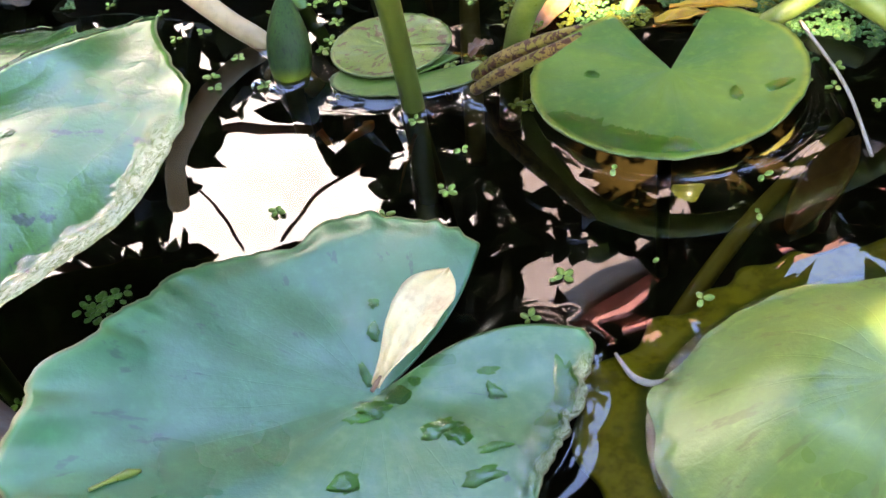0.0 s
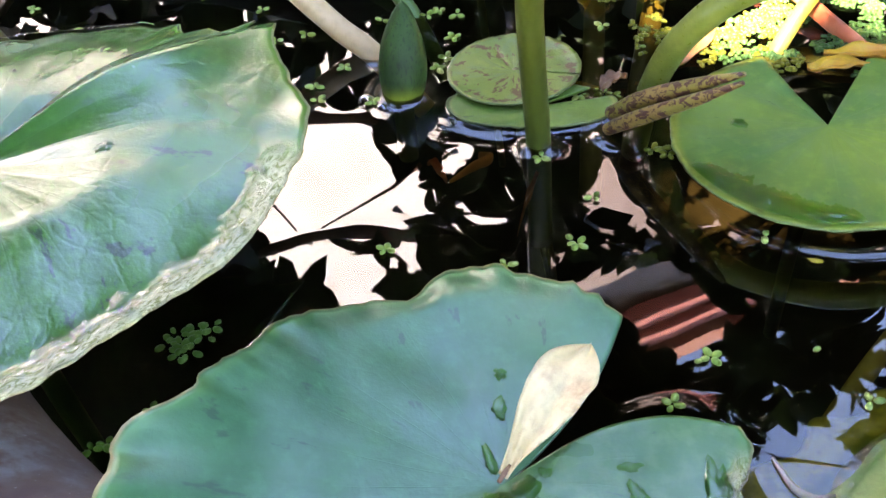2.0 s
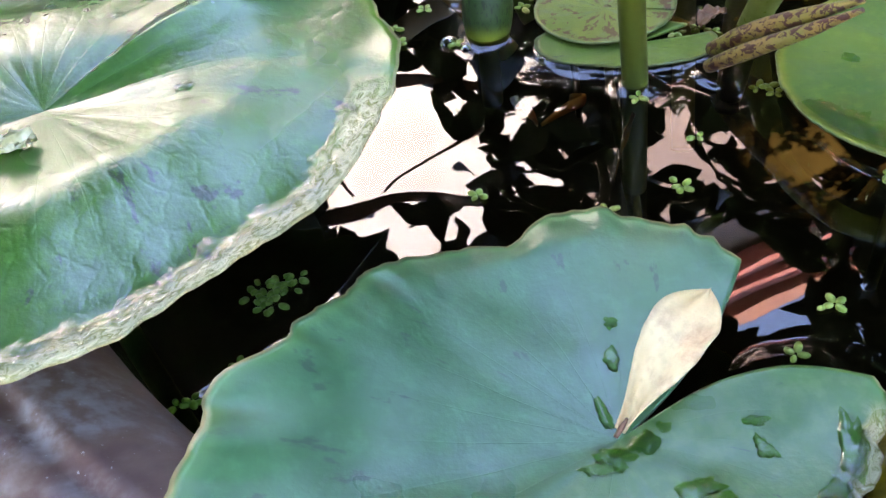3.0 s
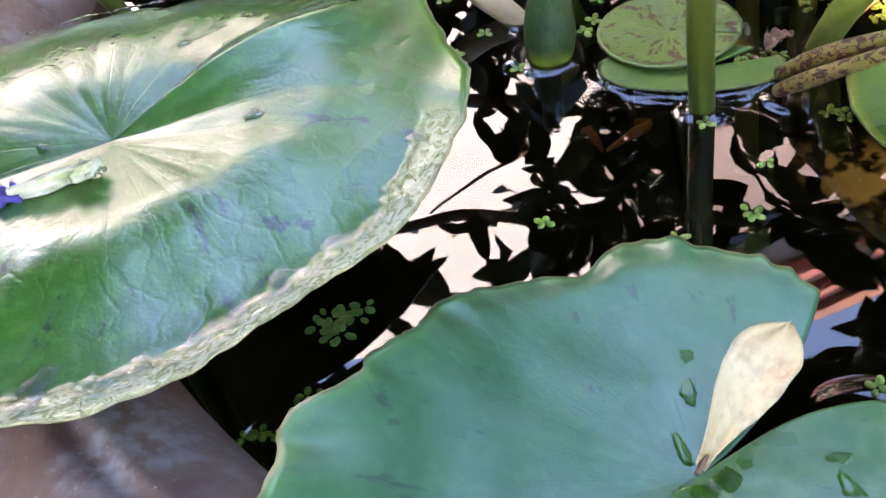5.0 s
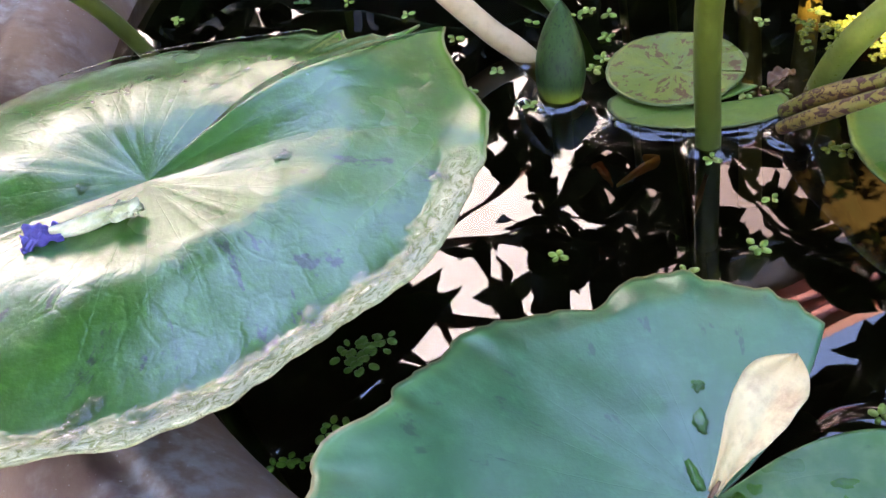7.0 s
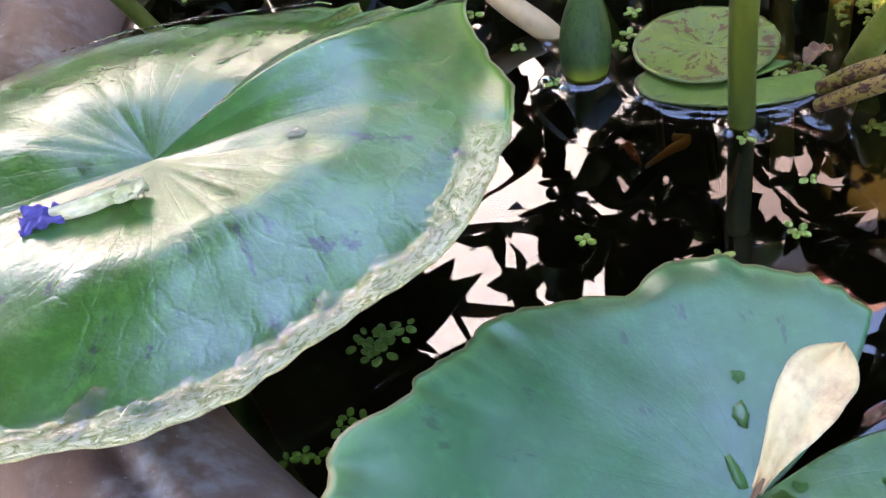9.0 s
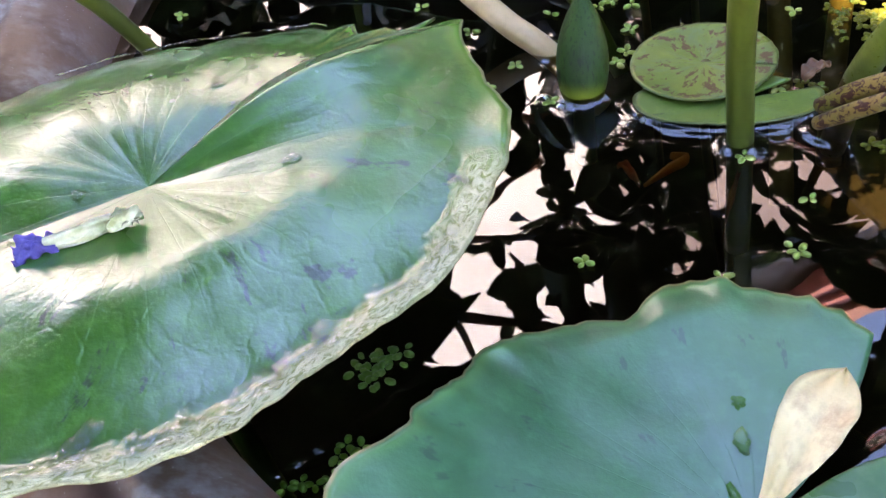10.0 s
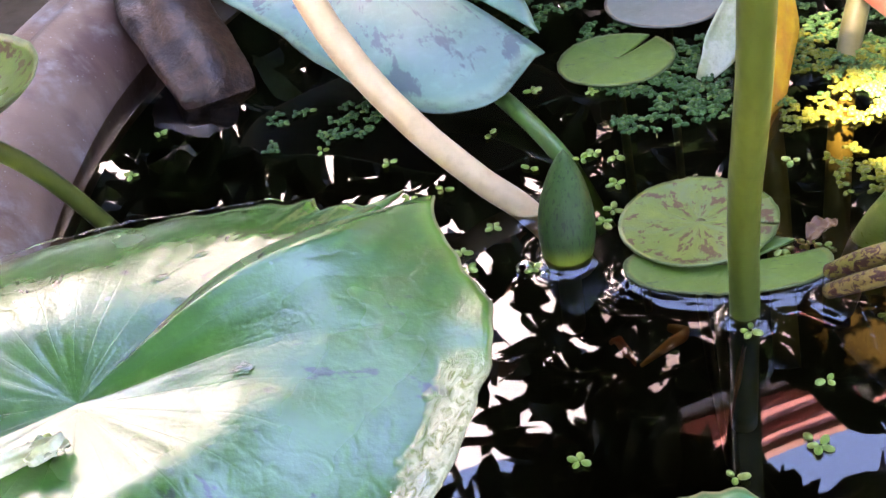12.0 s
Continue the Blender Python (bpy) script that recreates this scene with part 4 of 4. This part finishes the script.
def puddle(cx, cy, surface, rx, ry, seed, turned=0.0, label="clear water drop on a lily pad", material=M_WET):
    """Water lying on a pad, of uneven outline."""
    c, s = math.cos(radians(turned)), math.sin(radians(turned))
    verts, faces = [], []
    n, rings = 34, 5
    for i in range(rings + 1):
        t = i / rings
        for j in range(n if i else 1):
            a = 2 * math.pi * j / n
            k = 1 + 0.55 * noise.noise((math.cos(a) * 1.1, math.sin(a) * 1.1, seed * 3.13)) + 0.40 * noise.noise((math.cos(a) * 2.4, math.sin(a) * 2.4, seed * 1.71))
            dx, dy = rx * t * k * math.cos(a), ry * t * k * math.sin(a)
            x, y = cx + dx * c - dy * s, cy + dx * s + dy * c
            verts.append((x, y, surface(x, y) + ((0.0006 if material is M_WET else 0.0005) + 0.0003 * noise.noise((x * 240, y * 240, seed * 2.3))) * (1 - t ** 4) - 0.0004 * (t == 1)))
    for j in range(n):
        faces.append((0, 1 + j, 1 + (j + 1) % n))
    for i in range(rings - 1):
        for j in range(n):
            a, b = 1 + i * n + j, 1 + i * n + (j + 1) % n
            faces.append((a, a + n, b + n, b))
    return thing("water_drop", label, "water drop", data=mesh_of("water_drop", verts, faces, material))


def film(name, label, base, radius, height, a0, a1, v0, v1, seed, spin=0.0):
    """A wet film with ragged inner edge along a pad's margin."""
    verts, faces = [], []
    n, m = 220, 10
    for i in range(n + 1):
        a = a0 + (a1 - a0) * i / n
        fade = math.sin(math.pi * i / n) ** 0.3
        inner = v0 + (1 - fade) * (v1 - v0) + 0.06 * noise.noise((i * 0.07, seed, 0)) + 0.03 * noise.noise((i * 0.3, seed, 2))
        inner = min(inner, v1 - 0.004)
        for j in range(m + 1):
            v = inner + (v1 - inner) * j / m
            r = v * radius(a)
            x, y = r * math.cos(radians(a)), r * math.sin(radians(a))
            z = height(x, y, v, a) + 0.0017 + (0.0006 + 0.0009 * noise.noise((a * 0.22, v * 22, seed)) + 0.0005 * noise.noise((x * 260, y * 260, seed))) * math.sin(math.pi * j / m)
            z += 0.0009 * noise.noise((x * 45, y * 45, seed))
            verts.append(base @ Vector((x, y, z)))
    for i in range(n):
        for j in range(m):
            a = i * (m + 1) + j
            faces.append((a, a + 1, a + m + 2, a + m + 1))
    return thing(name, label, "water film", data=mesh_of(name, verts, faces, M_FILM))


scrap_way = [(-0.074, 0.311), (-0.068, 0.315), (-0.063, 0.318), (-0.058, 0.32)]
thing("flower_scrap", "small green flower stalk scrap lying on a pad", "plant scrap",
      data=tube("flower_scrap", [(x, y, ON_FRONT(x, y) + 0.0012) for x, y in scrap_way], [0.0008, 0.0008, 0.0012, 0.0018, 0.0006], M_STEM_ARCH, 8, 6, 0.3))
film("water_film", "wet glossy water film along a pad's margin", FRONT, front_radius, front_height, -58, -6, 0.84, 0.985, 2.0)
film("water_film", "wet glossy water film where a pad dips under", YELLOW, yellow_radius, yellow_height, 60, 200, 0.74, 0.80, 3.0)
film("water_film", "wet dark film along the low margin of a floating pad", RIGHT, right_radius, lambda x, y, v, a: 0.002 * v * v, 196, 262, 0.76, 0.975, 6.0).data.materials[0] = M_WET
for x, y, rx, ry, sd, turned in ((0.0300, 0.3785, 0.0030, 0.0052, 7, -10), (0.0325, 0.3925, 0.0026, 0.0030, 21, 0), (0.0335, 0.3465, 0.0050, 0.0040, 8, 20), (0.0240, 0.3420, 0.0062, 0.0044, 22, -15),
                                 (0.0236, 0.3590, 0.0022, 0.0058, 14, 10), (0.0410, 0.3515, 0.0024, 0.0018, 23, 0), (0.0175, 0.3385, 0.0050, 0.0026, 24, 10), (0.0690, 0.3405, 0.0034, 0.0050, 10, 20),
                                 (0.0690, 0.3500, 0.0042, 0.0016, 25, -8), (0.0450, 0.3276, 0.0076, 0.0044, 9, 15), (0.0520, 0.3225, 0.0050, 0.0050, 26, 0), (0.0560, 0.3030, 0.0085, 0.0042, 11, 10),
                                 (0.0630, 0.3140, 0.0060, 0.0020, 12, 0), (0.0090, 0.3090, 0.0060, 0.0040, 13, 30), (0.0955, 0.3360, 0.0044, 0.0120, 15, -8), (0.0850, 0.3230, 0.0050, 0.0036, 27, 25)):
    puddle(x, y, ON_FRONT, rx, ry, sd, turned)
for x, y, rx, ry, sd in ((-0.097, 0.471, 0.0042, 0.0030, 1), (-0.170, 0.471, 0.0030, 0.0022, 2), (-0.160, 0.368, 0.0100, 0.0045, 3)):
    puddle(x, y, ON_LEFT, rx, ry, sd, 20 * sd, material=M_FILM)
for x, y, r in ((-0.112, 0.534, 0.0016), (-0.124, 0.522, 0.0020), (-0.101, 0.521, 0.0015), (-0.136, 0.545, 0.0018), (-0.150, 0.532, 0.0016), (-0.118, 0.510, 0.0014)):
    puddle(x, y, ON_LEFT, r * 1.5, r * 0.8, x * 900, 30, material=M_FILM)
for x, y, rx, ry, sd in ((0.225, 0.497, 0.007, 0.003, 13), (0.247, 0.497, 0.004, 0.007, 14), (0.166, 0.540, 0.004, 0.003, 16)):
    puddle(x, y, ON_RIGHT, rx, ry, sd, 20 * sd)

film("water_film", "glinting water film clinging to a pad's pale margin", LEFT, left_radius, left_height, -108, -16, 0.90, 0.985, 9.0)
film("water_film", "bright line of water along a pad's far margin", LEFT, left_radius, left_height, 58, 118, 0.965, 0.998, 12.0)

# ---- the garden round the tub: ground, house, tree ----
# ground out of view; its dark colour is chosen to cut bounced light
thing("ground", "unseen ground round the tub, kept dark against bounced light", "ground", kind="structure",
      data=mesh_of("ground", [(-60, -60, -0.36), (60, -60, -0.36), (60, 60, -0.36), (-60, 60, -0.36)], [(0, 1, 2, 3)], M_GROUND))


def box(name, x0, x1, y0, y1, z0, z1, material, bevel=0.0):
    bm = bmesh.new()
    bmesh.ops.create_cube(bm, size=1.0)
    bmesh.ops.transform(bm, matrix=Matrix.Translation(((x0 + x1) / 2, (y0 + y1) / 2, (z0 + z1) / 2)) @ Matrix.Diagonal((x1 - x0, y1 - y0, z1 - z0, 1)), verts=bm.verts)
    if bevel:
        bmesh.ops.bevel(bm, geom=bm.edges[:], offset=bevel, segments=2, affect="EDGES")
    me = bpy.data.meshes.new(name)
    bm.to_mesh(me)
    bm.free()
    me.materials.append(material)
    return me


house = thing("house", "pale plastered house under a dark red eave", "house")
HY, HZ = 3.55, 3.14
def falling(me):
    """Lets the upper edge of a wall or board fall along the gable."""
    for v in me.vertices:
        if v.co.z > 2.0:
            v.co.z -= 0.33 * (v.co.x - 1.1)
    return me


piece("wall", falling(box("house_wall", 0.47, 5.0, HY, HY + 0.25, -0.36, HZ - 0.09, M_WALL)), house, "pinkish plastered wall")
piece("wall", box("white_wall", -7.0, 0.465, HY - 0.02, HY + 0.25, -0.36, HZ - 0.002, M_WHITE), house, "sunlit white wall")
piece("fascia", falling(box("fascia_low", 0.47, 5.1, HY - 0.10, HY - 0.023, HZ - 0.13, HZ - 0.068, M_FASCIA, 0.006)), house, "dark red board")
piece("fascia", falling(box("fascia_high", 0.47, 5.1, HY - 0.13, HY - 0.023, HZ - 0.060, HZ, M_FASCIA, 0.006)), house, "dark red board")
verts = [(0.47, HY - 0.16, HZ + 0.01), (5.1, HY - 0.16, HZ + 0.01), (5.1, HY + 4, HZ + 0.01), (0.47, HY + 4, HZ + 0.01)]
verts += [(x, y, z + 0.05) for x, y, z in verts]
piece("roof", falling(mesh_of("roof", verts, [(3, 2, 1, 0), (4, 5, 6, 7), (0, 1, 5, 4), (1, 2, 6, 5), (2, 3, 7, 6), (3, 0, 4, 7)], M_ROOF, False)), house, "red tiled roof falling to one side")


# ---- trees ----
def leaf_cloud(name, spots, rng, length, width, material, hole=None):
    """A crown of single leaves: spots gives each leaf's place."""
    lv, lf = [], []
    outline = ((0, 0), (0.25, 0.8), (0.5, 1), (0.78, 0.62), (1, 0))
    for p in spots:
        ln, w = rng.uniform(*length), rng.uniform(*width)
        m4 = Matrix.Translation(p) @ Euler((rng.uniform(-1.0, 1.0), rng.uniform(-0.9, 0.9), rng.uniform(0, 6.28))).to_matrix().to_4x4()
        if hole and any(hole(m4 @ Vector((ln * t, 0, -0.2 * ln * t * t))) for t in (0.0, 0.25, 0.5, 0.75, 1.0)):
            continue
        q = len(lv)
        for t, h in outline:
            for s in ((0,) if h == 0 else (-1, 0, 1)):
                lv.append(m4 @ Vector((ln * t, w * 0.5 * h * s, -0.2 * ln * t * t + 0.006 * s * s)))
        lf += [(q, q + 2, q + 1), (q, q + 3, q + 2), (q + 1, q + 2, q + 5, q + 4), (q + 2, q + 3, q + 6, q + 5), (q + 4, q + 5, q + 8, q + 7), (q + 5, q + 6, q + 9, q + 8), (q + 7, q + 8, q + 10), (q + 8, q + 9, q + 10)]
    return mesh_of(name, lv, lf, material)


def sky_way(az, el):
    return Vector((math.sin(radians(az)) * math.cos(radians(el)), math.cos(radians(az)) * math.cos(radians(el)), math.sin(radians(el))))


# the shrub behind the tub, with gaps in its foliage
GAPS = [[(-8.5, 30.8), (-3.6, 30.8), (-2.4, 33.7), (-0.8, 36.0), (1.9, 38.2), (-3.0, 39.4), (-12.4, 38.8), (-14.2, 36.6), (-11.5, 33.6)],
        [(-12.3, 40.1), (-3.9, 40.6), (-4.4, 42.8), (-4.0, 44.8), (-7.0, 46.0), (-20, 46.3), (-26, 45.6), (-24, 44.2), (-11, 43.0), (-7.6, 42.6), (-9, 41.3)],
        [(-0.6, 41.2), (2.6, 41.2), (1.8, 42.8)],
        [(12.6, 38.3), (13.5, 37.3), (17.0, 37.3), (16.8, 39.0), (14.6, 39.2)], [(-48, 29.5), (-21, 30), (-23, 36), (-24, 40), (-21, 45.8), (-48, 45.8)],
        [(11.4, 44.1), (16, 42.9), (19, 42), (22.2, 43.5), (28, 44), (28, 47), (26, 49), (18.5, 48), (17, 45.8), (12.6, 45.6)],
        [(30, 46), (32, 43.5), (34, 41.5), (37, 40.2), (41, 41), (41, 43.5), (36, 45.5), (36, 48.5), (30, 48)]]
POND = Vector((0.06, 0.50, 0.0))


def in_gap(p):
    """Whether a place lies on a line of sight through one of the gaps in the foliage."""
    d = p - POND
    az, el = math.degrees(math.atan2(d.x, d.y)), math.degrees(math.atan2(d.z, math.hypot(d.x, d.y)))
    for poly in GAPS:
        inside = False
        for (a0, e0), (a1, e1) in zip(poly, poly[1:] + poly[:1]):
            if (e0 > el) != (e1 > el) and az < a0 + (el - e0) / (e1 - e0) * (a1 - a0):
                inside = not inside
        if inside:
            return True
    return False


def open_sky(p):
    """Whether a place lies before the open sky above the house, its edge ragged."""
    d = p - POND
    az, el = math.degrees(math.atan2(d.x, d.y)), math.degrees(math.atan2(d.z, math.hypot(d.x, d.y)))
    j = 4.0 * noise.noise((az * 0.2, el * 0.25, 8.0))
    return -29 + j < az < 58 + 2 * j and 49.5 + 11 * smooth(-4, 5, az) * (1 - smooth(23, 30, az)) + j < el < 60 + 20 * smooth(-24, 0, az) + 1.5 * j


tr = random.Random(21)
shrub = thing("shrub", "dark large-leaved shrub behind the tub", "shrub")
piece("trunk", tube("trunk", [(-0.75, 1.9, -0.36), (-0.72, 1.85, 0.4), (-0.60, 1.80, 0.9), (-0.55, 1.8, 1.4)], [0.035, 0.03, 0.022, 0.012], M_BARK, 12, 6, 0.1), shrub)
for pts, r in (([(-0.62, 1.8, 0.85), (-0.25, 1.62, 1.02), (0.15, 1.55, 1.10), (0.45, 1.5, 1.28)], 0.014), ([(-0.57, 1.78, 1.2), (-0.3, 1.6, 1.35), (0.3, 1.5, 1.35), (0.9, 1.4, 1.5)], 0.010),
               ([(-0.66, 1.83, 0.7), (-0.2, 1.75, 0.75), (0.4, 1.7, 0.85), (0.9, 1.65, 0.95)], 0.012), ([(-0.1, 1.58, 1.05), (-0.02, 1.5, 1.2), (0.1, 1.45, 1.3)], 0.006)):
    piece("branch", tube("branch", pts, [r, r * 0.7, r * 0.4], M_BARK, 8, 6, 0.1), shrub)
spots = []
while len(spots) < 18000:
    az, el = tr.uniform(-100, 100), tr.uniform(3, 72)
    p = POND + sky_way(az, el) * tr.uniform(1.25, 2.1)
    if in_gap(p) or open_sky(p):
        continue
    spots.append(p)
for _ in range(3000):
    p = POND + sky_way(tr.uniform(2, 27), tr.uniform(48, 60)) * tr.uniform(1.25, 2.0)
    if not in_gap(p) and not open_sky(p):
        spots.append(p)
for way, r in ((((-20, 38.2, 1.85), (-12, 39.2, 1.8), (-5, 39.7, 1.75), (2, 40.9, 1.7), (11, 42.0, 1.7)), 0.013), (((-12, 33.2, 1.7), (-11, 35.5, 1.7), (-9.5, 38.6, 1.72)), 0.004), (((1, 35.6, 1.6), (-3, 37.2, 1.65), (-7, 39.0, 1.75)), 0.005)):
    piece("branch", tube("shrub_twig", [POND + sky_way(a, e) * d for a, e, d in way], [r, r * 0.8, r * 0.6], M_BARK, 10, 8, 0.12), shrub)
piece("branch", tube("shrub_sprig", [(0.9, 1.62, 0.94), (0.72, 1.3, 0.82), (0.50, 1.0, 0.60), (0.38, 0.87, 0.49)], [0.008, 0.006, 0.004, 0.002], M_BARK, 8, 6, 0.1), shrub)
sprig = [Vector((max(0.305, tr.gauss(0.360, 0.035)), tr.gauss(0.855, 0.03), tr.gauss(0.485, 0.025))) for _ in range(70)]
piece("sprig_leaves", leaf_cloud("sprig_leaves", sprig, tr, (0.04, 0.07), (0.02, 0.032), M_TREE), shrub)
piece("crown", leaf_cloud("shrub_crown", spots, tr, (0.06, 0.11), (0.03, 0.05), M_TREE, lambda p: in_gap(p) and tr.random() < 0.55), shrub)

# a row of shrub leaves added close to the wall, blocking its light low down
back = thing("shrub_row", "added dense row of shrubs that blocks the wall's light", "shrub", kind="stuff")
spots = []
while len(spots) < 7000:
    az = tr.uniform(-100, 100)
    el = tr.uniform(0, (34.0 if az > 6 else 30.5 if az < -15 else 28.5) + 1.5 * math.sin(az * 0.35))
    spots.append(POND + sky_way(az, el) * tr.uniform(2.15, 2.6) + Vector((0, 0, -0.05)))
piece("row_leaves", leaf_cloud("row_leaves", spots, tr, (0.12, 0.19), (0.06, 0.09), M_TREE), back)

# an unseen hedge added at the near side of the tub, to block sky light
hedge = thing("hedge", "unseen dense hedge added behind the view to block sky light", "hedge", kind="stuff")
spots = []
while len(spots) < 5000:
    az, el = tr.uniform(95, 265), tr.uniform(0, 50)
    spots.append(POND + sky_way(az, el) * tr.uniform(2.2, 3.0) + Vector((0, 0, -0.2)))
piece("hedge_leaves", leaf_cloud("hedge_leaves", spots, tr, (0.14, 0.22), (0.08, 0.11), M_TREE), hedge)

# an unseen tree overhead, its crown placed to keep sun and sky off the pond
tree = thing("shade_tree", "unseen leafy tree added over the pond to shade it", "tree")
piece("trunk", tube("tree_trunk", [(-1.6, -0.6, -0.36), (-1.55, -0.6, 0.8), (-1.4, -0.7, 1.8), (-1.1, -0.8, 2.7)], [0.13, 0.11, 0.09, 0.05], M_BARK, 14, 6, 0.1), tree)
for pts, r in (([(-1.4, -0.7, 1.8), (-0.6, -0.6, 2.5), (0.4, -0.5, 2.8), (1.4, -0.3, 3.0)], 0.04), ([(-1.35, -0.7, 1.95), (-0.9, 0.0, 2.5), (-0.6, 0.5, 2.8), (-0.2, 0.8, 2.9)], 0.035), ([(-1.4, -0.7, 1.8), (-1.0, -1.5, 2.6), (-0.3, -2.3, 2.9)], 0.04)):
    piece("branch", tube("tree_branch", pts, [r, r * 0.7, r * 0.3], M_BARK, 10, 6, 0.1), tree)
# gaps set in the crown by hand, to let sun onto chosen spots
SUN_HOLES = [(0.280, 0.628, 0.027), (0.255, 0.672, 0.022), (0.318, 0.640, 0.024),
             (0.188, 0.648, 0.024), (0.155, 0.690, 0.015), (0.185, 0.612, 0.020), (0.170, 0.735, 0.016), (0.205, 0.740, 0.016), (0.155, 0.760, 0.014), (0.280, 0.533, 0.019),
             (0.262, 0.315, 0.042), (0.132, 0.532, 0.012), (0.225, 0.655, 0.020)]


def sunlit(p):
    """Whether a leaf at p would shade one of the sunny spots on the pond or hide the open sky."""
    foot = p - TO_SUN * (p.z / TO_SUN.z)
    return any((foot.x - x) ** 2 + (foot.y - y) ** 2 < r * r for x, y, r in SUN_HOLES) or open_sky(p)


spots = []
while len(spots) < 15500:
    p = Vector((tr.uniform(-2.6, 2.6), tr.uniform(-3.4, 2.0), tr.uniform(2.35, 3.3)))
    if p.y < 1.2 or p.x < -0.08 or p.x > 1.0:
        spots.append(p)
while len(spots) < 21500:
    spots.append(Vector((tr.uniform(-2.2, -0.2), tr.uniform(-0.9, 2.0), tr.uniform(2.35, 3.3))))
while len(spots) < 26000:
    foot = Vector((tr.uniform(0.20, 1.1), tr.uniform(0.85, 1.7), 0))
    spots.append(foot + TO_SUN * (tr.uniform(2.4, 3.2) / TO_SUN.z))
while len(spots) < 32000:
    foot = Vector((tr.uniform(-0.55, 0.60), tr.uniform(0.10, 1.25), 0))
    spots.append(foot + TO_SUN * (tr.uniform(2.4, 3.2) / TO_SUN.z))
piece("crown", leaf_cloud("tree_crown", spots, tr, (0.07, 0.12), (0.035, 0.055), M_TREE, sunlit), tree)
